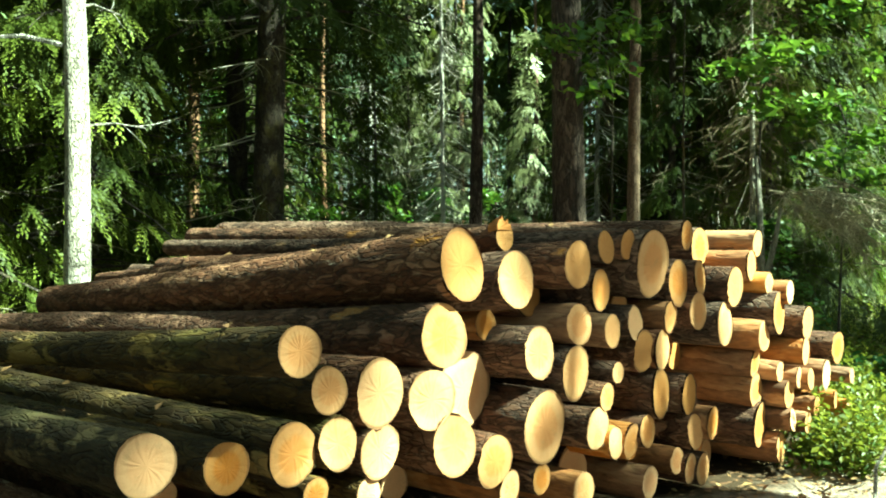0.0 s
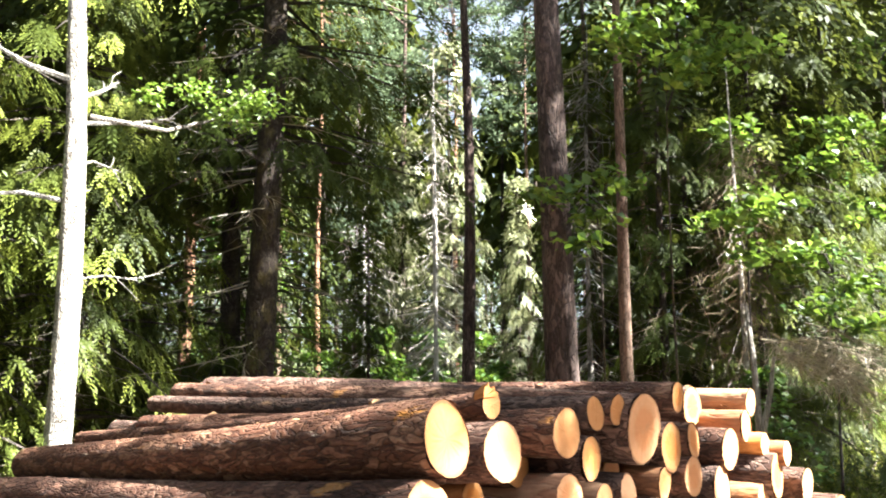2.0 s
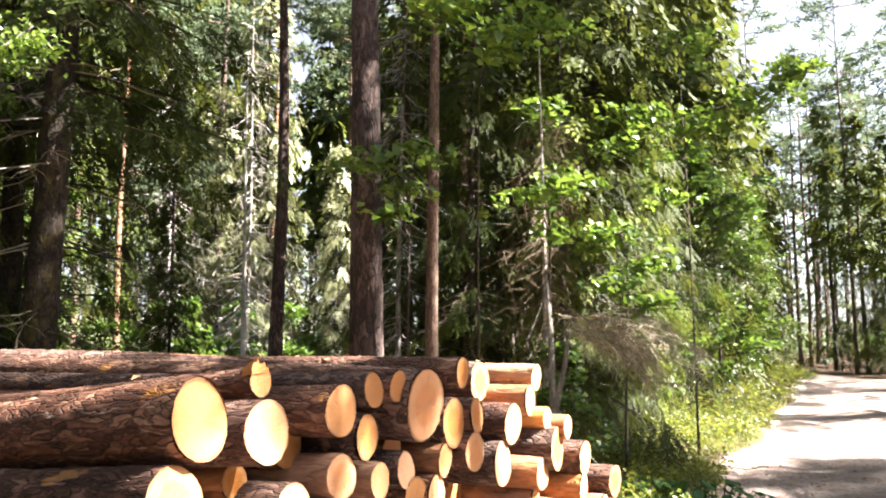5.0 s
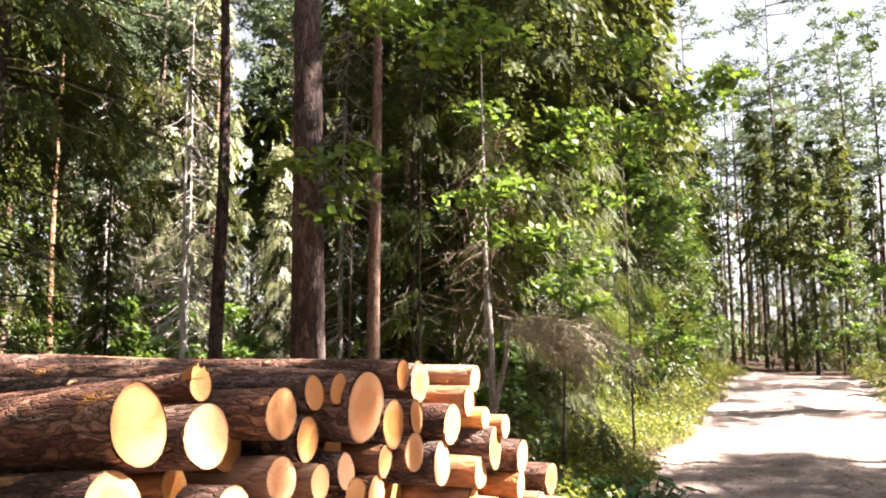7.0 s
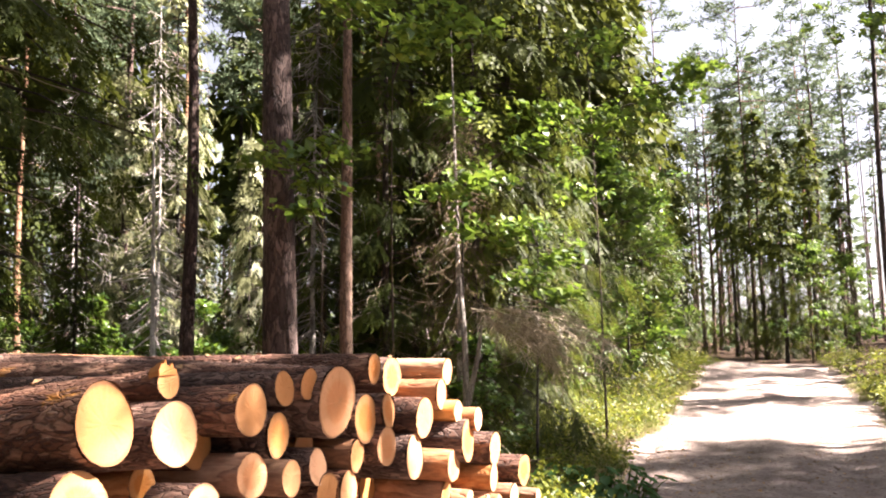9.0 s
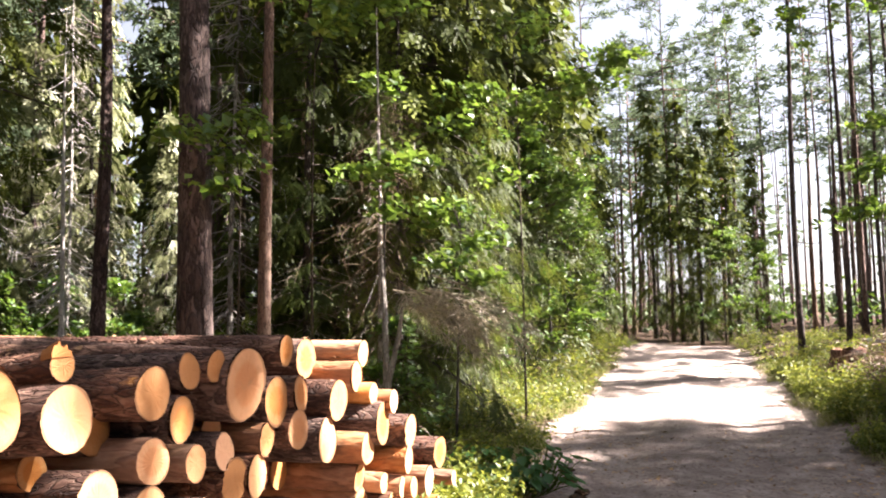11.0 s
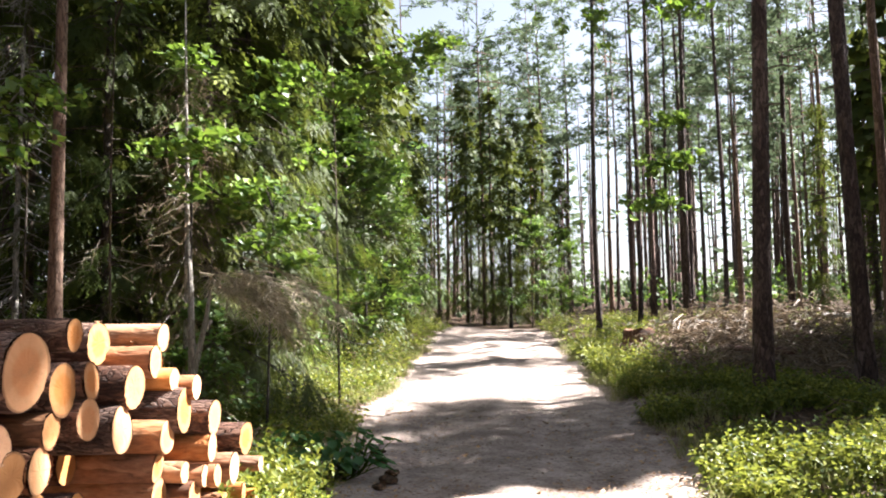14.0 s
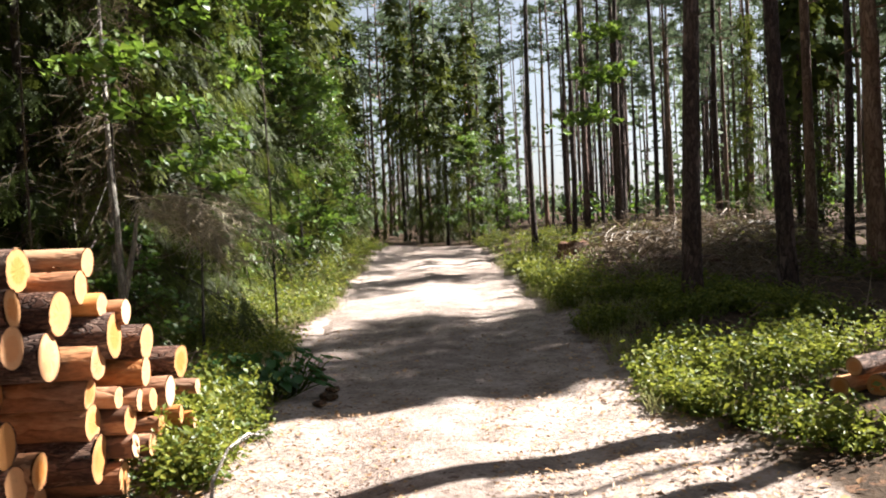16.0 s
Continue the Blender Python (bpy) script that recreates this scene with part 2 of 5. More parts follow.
SAND = ((0.125, 0.092, 0.076), (0.26, 0.205, 0.175), (0.44, 0.36, 0.315))
FOREST_SOIL = soil("forest_floor", ((0.016, 0.010, 0.006), (0.044, 0.028, 0.017), (0.085, 0.056, 0.034), (0.16, 0.085, 0.05)), 2.2, 0.8, 0.25, SAND)
ROAD_SOIL = soil("road_dirt", (*SAND, (0.09, 0.055, 0.04)), 2.6, 0.9, 0.2)


# ---- mesh helpers ----
def mesh_object(name, verts, faces, mat, parent=None, label="", tips=None, smooth=False, uvs=None):
    me = bpy.data.meshes.new(name)
    me.from_pydata(np.asarray(verts).tolist(), [], faces if isinstance(faces, list) else np.asarray(faces).tolist())
    me.materials.append(mat)
    if tips is not None:
        me.attributes.new("tip", "FLOAT", "POINT").data.foreach_set("value", np.asarray(tips, dtype=np.float32))
    if smooth:
        me.polygons.foreach_set("use_smooth", np.ones(len(me.polygons), dtype=bool))
    if uvs is not None:
        lay = me.uv_layers.new(name="UVMap")
        idx = np.zeros(len(me.loops), dtype=np.int32)
        me.loops.foreach_get("vertex_index", idx)
        lay.data.foreach_set("uv", np.asarray(uvs, dtype=np.float32)[idx].ravel())
    ob = new(name, me)
    if parent:
        ob.parent = parent
    if label:
        ob["label"] = label
    return ob


def rough_cut(radius, length, rng, seg=14, rings=9, knobs=0.05):
    """A trunk piece along +x from 0: rows of rings with an uneven girth; radius is a function of x / length."""
    verts, faces = [], []
    ph = rng.uniform(0, 6.28, 4)
    for i in range(rings):
        f = i / (rings - 1)
        r = radius(f)
        bx, by = 0.012 * math.sin(3.1 * f + ph[0]), 0.012 * math.sin(4.3 * f + ph[1])
        for j in range(seg):
            a = 2 * math.pi * j / seg
            k = 1 + knobs * math.sin(2 * a + ph[2] + f) + knobs * 0.6 * math.sin(3 * a + ph[3] - 2 * f) + rng.normal(0, knobs * (0.25 if 0 < i < rings - 1 else 0.06))
            verts.append((length * f, bx + r * k * math.cos(a), by + r * k * math.sin(a)))
    for i in range(rings - 1):
        for j in range(seg):
            faces.append((i * seg + j, i * seg + (j + 1) % seg, (i + 1) * seg + (j + 1) % seg, (i + 1) * seg + j))
    return verts, faces


class Tubes:
    """Collects tapered branches as many-sided tubes in one mesh."""

    def __init__(self):
        self.v, self.f = [], []

    def add(self, pts, r0, r1, seg=5):
        pts = np.asarray(pts, float)
        base, n = len(self.v), len(pts)
        for i, p in enumerate(pts):
            d = pts[min(i + 1, n - 1)] - pts[max(i - 1, 0)]
            d = d / (np.linalg.norm(d) + 1e-9)
            a = np.cross(d, (0.31, 0.17, 0.93) if abs(d[2]) < 0.9 else (1.0, 0.1, 0.0))
            a /= np.linalg.norm(a) + 1e-9
            b = np.cross(d, a)
            r = r0 + (r1 - r0) * i / (n - 1)
            for j in range(seg):
                t = 2 * math.pi * j / seg
                self.v.append(p + r * (math.cos(t) * a + math.sin(t) * b))
        for i in range(n - 1):
            for j in range(seg):
                self.f.append((base + i * seg + j, base + i * seg + (j + 1) % seg, base + (i + 1) * seg + (j + 1) % seg, base + (i + 1) * seg + j))


def strips(start, way, length, width, roll, droop, bright):
    """Needle-clad twigs as tapered, bent blades: two quads each. All arguments are arrays, a row a twig."""
    n = len(start)
    way = way / (np.linalg.norm(way, axis=1, keepdims=True) + 1e-9)
    side = np.cross(way, np.array([0.0, 0.0, 1.0]) + 0.01 * np.random.RandomState(n).normal(size=(n, 3)))
    side /= np.linalg.norm(side, axis=1, keepdims=True) + 1e-9
    up = np.cross(side, way)
    s = np.cos(roll)[:, None] * side + np.sin(roll)[:, None] * up
    L, w = length[:, None], width[:, None]
    drop = np.zeros((n, 3))
    drop[:, 2] = -droop * length
    mid, end = start + 0.5 * L * way + 0.3 * drop, start + L * way + drop
    v = np.stack([start - 0.35 * w * s, start + 0.35 * w * s, mid - 0.5 * w * s, mid + 0.5 * w * s, end - 0.12 * w * s, end + 0.12 * w * s], 1)
    b = np.arange(n)[:, None] * 6
    f = np.concatenate([b + [0, 1, 3, 2], b + [2, 3, 5, 4]])
    tips = np.stack([0 * bright, 0 * bright, 0.35 * bright, 0.35 * bright, bright, bright], 1)
    return v.reshape(-1, 3), f, tips.ravel()


def blades(centre, normal, spin, length, width, bright):
    """Broad leaves: a diamond folded along its midrib, two triangles each."""
    n = len(centre)
    normal = normal / (np.linalg.norm(normal, axis=1, keepdims=True) + 1e-9)
    a = np.cross(normal, np.array([0.3, 0.8, 0.52]))
    a /= np.linalg.norm(a, axis=1, keepdims=True) + 1e-9
    b = np.cross(normal, a)
    d = np.cos(spin)[:, None] * a + np.sin(spin)[:, None] * b
    e = np.cross(normal, d)
    L, w = length[:, None], width[:, None]
    lift = normal * (0.18 * width[:, None])
    v = np.stack([centre - 0.5 * L * d, centre + 0.5 * w * e + lift - 0.06 * L * d, centre + 0.5 * L * d, centre - 0.5 * w * e + lift - 0.06 * L * d], 1)
    k = np.arange(n)[:, None] * 4
    f = np.concatenate([k + [0, 1, 2], k + [0, 2, 3]])
    return v.reshape(-1, 3), f, np.repeat(bright, 4)


def scatter(pieces, places, rng, low=0.7, high=1.3):
    """Copies of small plants, given as (verts, faces, tips), strewn over places into one mesh."""
    vs, fs, ts, at = [], [], [], 0
    for p in places:
        v, f, t = pieces[rng.randint(len(pieces))]
        a, s = rng.uniform(0, 6.28), rng.uniform(low, high)
        c, sn = math.cos(a) * s, math.sin(a) * s
        w = np.stack([v[:, 0] * c - v[:, 1] * sn, v[:, 0] * sn + v[:, 1] * c, v[:, 2] * s], 1) + p
        vs.append(w)
        fs.append(f + at)
        ts.append(np.clip(t * rng.uniform(0.5, 1.4), 0, 1))
        at += len(v)
    faces = []
    for f in fs:
        faces.extend(f.tolist())
    return np.concatenate(vs), faces, np.concatenate(ts)


# ---- ground and road ----
def along(x, y):
    """Metres along the road and to its right."""
    return 0.68 * x + 0.733 * y, 0.733 * x - 0.68 * y


def spot(u, v):
    return 0.68 * u + 0.733 * v, 0.733 * u - 0.68 * v


def lumps(x, y):
    return 0.5 * np.sin(1.9 * x + 0.7 * y) * np.sin(1.3 * y - 0.5 * x + 1.0) + 0.3 * np.sin(4.1 * x - 2.2 * y + 2.0) * np.sin(3.3 * y + 1.7 * x) + 0.2 * np.sin(0.43 * x + 0.9) * np.sin(0.37 * y)


def ground_h(x, y):
    x, y = np.asarray(x, float), np.asarray(y, float)
    u, v = along(x, y)
    base = np.interp(u, [-40, 0, 9, 14, 25, 31, 37, 60, 140], [0.3, 0, 0, 0.17, 0.42, 0.55, 0.4, 0.7, 2.2])
    right, left = np.clip(v - 1.5, 0, None), np.clip(-2.0 - v, 0, None)
    bank = 0.17 * np.clip(right / 1.1, 0, 1) + 0.022 * np.clip(right - 1.1, 0, 60) + 0.14 * np.clip(left / 1.2, 0, 1) + 0.012 * np.clip(left - 1.2, 0, 60)
    off = np.clip(np.maximum(right, left) / 1.5, 0, 1)
    yard = np.clip(1.6 - np.maximum(np.abs(u - 3.2) - 3.6, np.abs(v + 5.2) - 3.4), 0, 1)
    heap = 0.5 * np.exp(-((u - 17) / 2.2) ** 2 - ((v - 5) / 1.9) ** 2) + 0.22 * np.exp(-((u - 15) / 3.0) ** 2 - ((v - 2.7) / 0.7) ** 2)
    return base + (bank + heap + 0.09 * off * lumps(x, y)) * (1 - yard)


def bend(u):
    """Past the crest the track swings to the left."""
    return -0.018 * np.clip(u - 27, 0, None) ** 2


def grid_sheet(us, vs, lift, bent=False):
    uu, vv = np.meshgrid(us, vs, indexing="ij")
    real = vv + bend(uu) if bent else vv
    x, y = spot(uu, real)
    z = ground_h(x, y) + lift(uu, vv, x, y)
    n, m = uu.shape
    idx = np.arange(n * m).reshape(n, m)
    f = np.stack([idx[:-1, :-1], idx[:-1, 1:], idx[1:, 1:], idx[1:, :-1]], -1).reshape(-1, 4)
    return np.stack([x, y, z], -1).reshape(-1, 3), f


def spread(fine, step, far, count):
    """Even steps over the near stretch, growing ones out to the horizon on both sides."""
    mid = np.arange(fine[0], fine[1], step)
    grow = np.geomspace(step, far, count)
    return np.concatenate([fine[0] - grow[::-1], mid, fine[1] + grow])


in_road = lambda v: np.clip(1 - np.clip(np.abs(v + 0.25) - 1.45, 0, None) / 0.35, 0, 1)
verge_steps = np.unique(np.concatenate([spread((-14, 16), 0.3, 900, 34), np.arange(-2.9, -1.5, 0.07), np.arange(1.1, 2.4, 0.07)]).round(3))
gv, gf = grid_sheet(spread((-4, 34), 0.16, 900, 36), verge_steps, lambda u, v, x, y: -0.05 * in_road(v - bend(u)))
gu, gw = along(gv[:, 0], gv[:, 1])
sandy = np.clip(1.05 - (np.abs(gw - bend(gu) + 0.25) - 1.5) / 0.75, 0, 1)
ground = tagged(mesh_object("ground", gv, gf, FOREST_SOIL, tips=sandy, smooth=True), "brown forest floor with needle litter and moss", "ground", kind="structure")
rv, rf = grid_sheet(np.arange(-12, 62, 0.14), np.linspace(-2.45, 1.95, 40), lambda u, v, x, y: 0.012 * lumps(2.3 * x, 2.3 * y) + 0.006 * lumps(9 * x, 9 * y)
                    - 0.035 * np.exp(-((np.abs(v + 0.25) - 0.78) / 0.3) ** 2) + 0.02 * np.exp(-((v + 0.25) / 0.3) ** 2)
                    - 0.09 * np.clip((np.abs(v + 0.25) - 1.5 - 0.1 * lumps(1.7 * x, 1.7 * y) - 0.16 * lumps(6 * x, 6 * y) - 0.1 * lumps(13 * x, 13 * y)) / 0.35, 0, 1.2), True)
road = tagged(mesh_object("road", rv, rf, ROAD_SOIL, smooth=True), "dry sandy forest track with two worn wheel ruts", "dirt road", kind="structure")


# ---- log pile ----
COURSE_BOTTOM = [
    (0.21, 0.14, 0.097, -3.30), (0.47, 0.15, 0.090, -3.21), (0.64, 0.13, 0.086, -3.29), (0.93, 0.13, 0.112, -3.33), (1.38, 0.13, 0.113, -3.22),
    (1.61, 0.14, 0.116, -3.15), (1.85, 0.14, 0.122, -3.31), (2.14, 0.15, 0.119, -3.09), (2.59, 0.12, 0.101, -3.06), (2.82, 0.12, 0.103, -3.14),
    (3.09, 0.12, 0.096, -2.98), (3.29, 0.13, 0.106, -2.85), (3.53, 0.13, 0.113, -3.01), (3.72, 0.21, 0.096, -2.56), (3.95, 0.22, 0.160, -2.75),
    (4.29, 0.14, 0.089, -2.48), (4.52, 0.21, 0.078, -2.44), (4.66, 0.16, 0.087, -2.41), (4.80, 0.11, 0.096, -2.40), (5.00, 0.14, 0.088, -2.56),
    (5.17, 0.11, 0.089, -2.53), (5.44, 0.16, 0.097, -2.16), (5.74, 0.13, 0.113, -2.30), (6.00, 0.15, 0.114, -2.31), (6.23, 0.14, 0.111, -2.39),
]
COURSE_SECOND = [
    (0.32, 0.32, 0.107, -3.21), (0.54, 0.35, 0.116, -3.44), (0.84, 0.33, 0.089, -3.30), (1.08, 0.35, 0.104, -3.27), (1.26, 0.31, 0.088, -3.38),
    (1.72, 0.33, 0.114, -3.24), (2.00, 0.32, 0.111, -3.29), (2.75, 0.31, 0.095, -3.10), (2.99, 0.31, 0.088, -3.12), (3.20, 0.32, 0.086, -2.64),
    (3.41, 0.34, 0.074, -2.61), (3.98, 0.42, 0.085, -2.52), (4.13, 0.39, 0.092, -2.51), (4.28, 0.43, 0.092, -2.49), (4.45, 0.35, 0.093, -2.73),
    (4.70, 0.34, 0.105, -2.40), (4.88, 0.37, 0.100, -2.37), (5.29, 0.30, 0.135, -2.24), (5.49, 0.31, 0.076, -2.10), (5.62, 0.28, 0.068, -2.05),
    (5.72, 0.38, 0.062, -2.03), (5.95, 0.40, 0.058, -1.97), (6.12, 0.30, 0.056, -1.94),
]
COURSE_THIRD = [
    (1.79, 0.57, 0.057, -3.06), (2.21, 0.54, 0.060, -2.77), (2.43, 0.48, 0.063, -2.74), (2.49, 0.63, 0.103, -2.73), (2.86, 0.58, 0.127, -2.68),
    (3.11, 0.47, 0.115, -2.64), (3.45, 0.57, 0.170, -2.60), (3.82, 0.50, 0.111, -2.54), (3.91, 0.65, 0.073, -2.53), (4.11, 0.61, 0.164, -2.73),
    (4.40, 0.60, 0.136, -2.47), (4.65, 0.55, 0.123, -2.42), (5.30, 0.51, 0.103, -2.26), (5.41, 0.62, 0.065, -2.16), (5.47, 0.47, 0.088, -2.12),
    (5.53, 0.59, 0.066, -2.08), (5.65, 0.55, 0.071, -2.04), (5.83, 0.55, 0.097, -2.00), (6.19, 0.51, 0.053, -1.93),
]
COURSE_FOURTH = [
    (1.61, 0.75, 0.101, -2.87), (1.86, 0.68, 0.088, -2.83), (2.12, 0.70, 0.112, -2.78), (2.31, 0.69, 0.094, -2.76), (2.50, 0.86, 0.128, -2.73),
    (2.74, 0.80, 0.126, -2.70), (3.17, 0.75, 0.185, -2.85), (3.66, 0.79, 0.132, -2.57), (4.00, 0.76, 0.057, -2.52), (4.22, 0.85, 0.111, -2.49),
    (4.41, 0.84, 0.115, -2.47), (4.55, 0.74, 0.092, -2.68), (4.87, 0.72, 0.104, -2.83), (5.09, 0.73, 0.107, -2.70), (5.28, 0.68, 0.087, -2.26),
    (5.28, 0.85, 0.099, -2.21), (5.43, 0.77, 0.097, -2.37), (5.59, 0.73, 0.091, -2.06), (5.99, 0.71, 0.109, -1.97),
]
COURSE_FIFTH = [
    (1.96, 1.08, 0.084, -2.56), (2.26, 0.89, 0.086, -2.77), (2.81, 1.04, 0.136, -2.69), (3.30, 1.04, 0.078, -2.84), (3.41, 0.90, 0.121, -2.61),
    (3.69, 1.01, 0.104, -2.57), (3.97, 0.96, 0.088, -2.53), (4.14, 1.00, 0.095, -2.50), (4.33, 1.05, 0.093, -2.69), (4.49, 1.01, 0.089, -2.46),
    (4.75, 1.01, 0.115, -2.40), (4.98, 0.93, 0.135, -2.34), (5.28, 1.09, 0.097, -2.52), (5.44, 0.97, 0.131, -2.17), (5.64, 0.90, 0.107, -2.06),
]
COURSE_SIXTH = [
    (2.92, 1.31, 0.149, -2.67), (3.26, 1.24, 0.134, -2.63), (3.56, 1.17, 0.127, -2.79), (3.70, 1.31, 0.120, -2.57), (3.87, 1.17, 0.107, -2.54),
    (4.31, 1.31, 0.192, -2.47), (4.57, 1.19, 0.131, -2.45), (4.79, 1.22, 0.100, -2.41), (5.11, 1.14, 0.127, -2.32), (5.36, 1.27, 0.101, -2.31),
    (5.43, 1.14, 0.072, -2.23), (5.56, 1.11, 0.078, -2.14),
]
COURSE_TOP = [
    (3.43, 1.43, 0.069, -2.82), (3.91, 1.38, 0.087, -2.54), (4.08, 1.39, 0.081, -2.51), (4.64, 1.44, 0.088, -2.43), (5.18, 1.38, 0.126, -2.57),
    (5.47, 1.40, 0.088, -2.31),
]
OUT_Z = math.degrees(math.atan2(-0.68, 0.733))


def make_log(u, z, r, v, rng):
    """One felled log with its bark and two sawn ends; local +x points back from the road."""
    length = (4.25 if z < 1.2 else 3.75) + rng.uniform(-0.2, 0.2)
    taper = rng.uniform(0.72, 0.9)
    x, y = spot(u, v)
    drop = 0.085 * min(max((z - 0.6) / 0.6, 0), 1) * min(max((3.85 - u) / 0.5, 0), 1)
    if z > 1.3 and u > 4:
        drop, taper = -0.02, 0.96
    mat = LOG_BARK
    if r < 0.105 and (rng.rand() < 0.62 or u > 5) and (z < 1.3 or u > 5):
        mat = LOG_PEELED
    if u < 2.45 and z > 0.45:
        mat = LOG_MOSSY
    flare = lambda f: r * (1 - (1 - taper) * f) * (1.0 + 0.02 * math.sin(7 * f + u))
    near = u < 4.8 and z > 0.6
    seg, rings = (44, 84) if near else (28, 34)
    vts, fcs = rough_cut(flare, length, rng, seg, rings, 0.045)
    if mat is not LOG_PEELED:
        scales = rng.normal(0, 0.0065 if near else 0.010, (rings // 2 + 1, seg // 2 + 1))
        rough = [1 + (scales[(i + (j // 2) % 2) // 2, j // 2] + rng.normal(0, 0.003)) * (1.0 if 0 < i < rings - 1 else 0.3) for i in range(rings) for j in range(seg)]
        vts = [(px, py * k, pz * k) for (px, py, pz), k in zip(vts, rough)]
    for k in range(rng.randint(2, 6)):
        at, turn0 = rng.randint(1, rings - 1), rng.randint(seg)
        px, py, pz = vts[at * seg + turn0]
        vts[at * seg + turn0] = (px, py * (1 + 0.016 / r), pz * (1 + 0.016 / r))
    for j in range(seg):
        k = 1 + rng.normal(0, 0.004)
        vts[j] = (vts[j][0] + rng.uniform(-0.007, 0.004), vts[j][1] * k, vts[j][2] * k)
    log = mesh_object("log", vts, fcs, mat, smooth=True)
    slant_y, slant_z = rng.normal(0, 0.05), rng.normal(0, 0.05)
    for end in (0, 1):
        ring = [vts[(len(vts) - seg if end else 0) + j] for j in range(seg)]
        rr = flare(end)
        cv, uv = [], []
        cy = sum(p[1] for p in ring) / seg
        cz = sum(p[2] for p in ring) / seg
        x0 = length if end else 0.0
        for k, fr in enumerate((0.0, 0.45, 0.8, 0.985)):
            for j in range(seg if k else 1):
                py, pz = cy + (ring[j][1] - cy) * fr, cz + (ring[j][2] - cz) * fr
                bow = slant_y * (py - cy) + slant_z * (pz - cz) + rng.uniform(-0.0015, 0.0015)
                cv.append((x0 + bow + (0.004 if end else -0.004), py, pz))
                uv.append(((py - cy) / rr, (pz - cz) / rr))
        cf = [(0, 1 + (j + 1) % seg, 1 + j) for j in range(seg)]
        for k in range(2):
            b = 1 + k * seg
            cf += [(b + j, b + (j + 1) % seg, b + seg + (j + 1) % seg, b + seg + j) for j in range(seg)]
        if end:
            cf = [tuple(reversed(f)) for f in cf]
        mesh_object("cut_end", cv, cf, CUT_WOOD, log, uvs=uv)
    turn = 180 + OUT_Z + rng.normal(0, 0.9)
    log.matrix_world = pose(x, y, z, 0, 0, turn) @ pose(0, 0, 0, 0, math.degrees(drop) + rng.normal(0, 0.35), 0)
    words = {"log_bark": "scaly reddish-brown pine log in the stack, freshly sawn end", "log_thin_bark": "thin orange-barked log in the stack, pale sawn end",
             "log_mossy_bark": "greenish-brown mossy log in the stack, sawn end"}[mat.name]
    return tagged(log, words, "log", "logs in the roadside stack")


def splinter(log, r):
    """A torn hinge of pale wood standing up from a sawn end."""
    rng = np.random.RandomState(77)
    top = [(-0.06, 0.6), (-0.056, 0.95), (-0.038, 1.0), (-0.026, 1.35), (-0.01, 1.15), (0.004, 1.25), (0.016, 1.6), (0.026, 1.3), (0.044, 1.35), (0.058, 0.95), (0.06, 0.6)]
    vts = [(x0 + rng.uniform(-0.004, 0.004), y, r * h * (1.0 if x0 < 0.02 else 0.8)) for x0 in (-0.012, 0.045) for y, h in top]
    n = len(top)
    fcs = [tuple(range(n)), tuple(reversed(range(n, 2 * n)))] + [(j, n + j, n + (j + 1) % n, (j + 1) % n) for j in range(n)]
    return mesh_object("splinter", vts, fcs, CUT_WOOD, log, "torn pale splinter", uvs=[(v[1] / 0.2, v[2] / 0.4) for v in vts])


SCRAPS = []
log_rng = np.random.RandomState(5)
for course in (COURSE_BOTTOM, COURSE_SECOND, COURSE_THIRD, COURSE_FOURTH, COURSE_FIFTH, COURSE_SIXTH, COURSE_TOP):
    for u, z, r, v in course:
        log = make_log(u, z, r, v, log_rng)
        if course is COURSE_TOP and u < 3.5:
            splinter(log, r)
        if z + r > 1.3 or (u < 2.6 and z > 0.55):
            for k in range(9):
                a, s = log_rng.normal(0, 0.45), log_rng.uniform(0.05, 3.6)
                rr = r * (1 - 0.19 * s / 4.25) + 0.006
                SCRAPS.append((log.matrix_basis @ Vector((s, rr * math.sin(a), rr * math.cos(a))), log.matrix_basis.to_3x3() @ Vector((0, math.sin(a), math.cos(a)))))


# ---- trees ----
def trunk_part(tree, height, radius, mat, rng, lean=0.0, seg=12, n=14, knobs=0.012, sway=lambda z: 0.0):
    pts = []
    ph = rng.uniform(0, 6.28)
    verts, faces = [], []
    for i in range(n):
        f = (i / (n - 1)) ** 1.3
        z = -0.25 + (height + 0.25) * f
        r = radius * (1 - 0.9 * f) + radius * 0.35 * math.exp(-max(z, 0) / 0.35)
        cx, cy = lean * z + 0.05 * math.sin(0.5 * z + ph) + sway(z), 0.05 * math.sin(0.37 * z + 2 * ph)
        pts.append((cx, cy, z))
        for j in range(seg):
            a = 2 * math.pi * j / seg
            k = r * (1 + 0.05 * math.sin(3 * a + ph + z) + rng.normal(0, knobs))
            verts.append((cx + k * math.cos(a), cy + k * math.sin(a), z))
    for i in range(n - 1):
        for j in range(seg):
            faces.append((i * seg + j, i * seg + (j + 1) % seg, (i + 1) * seg + (j + 1) % seg, (i + 1) * seg + j))
    mesh_object("trunk", verts, faces, mat, tree, smooth=True)
    return lambda z: (lean * z + 0.05 * math.sin(0.5 * z + ph) + sway(z), 0.05 * math.sin(0.37 * z + 2 * ph))


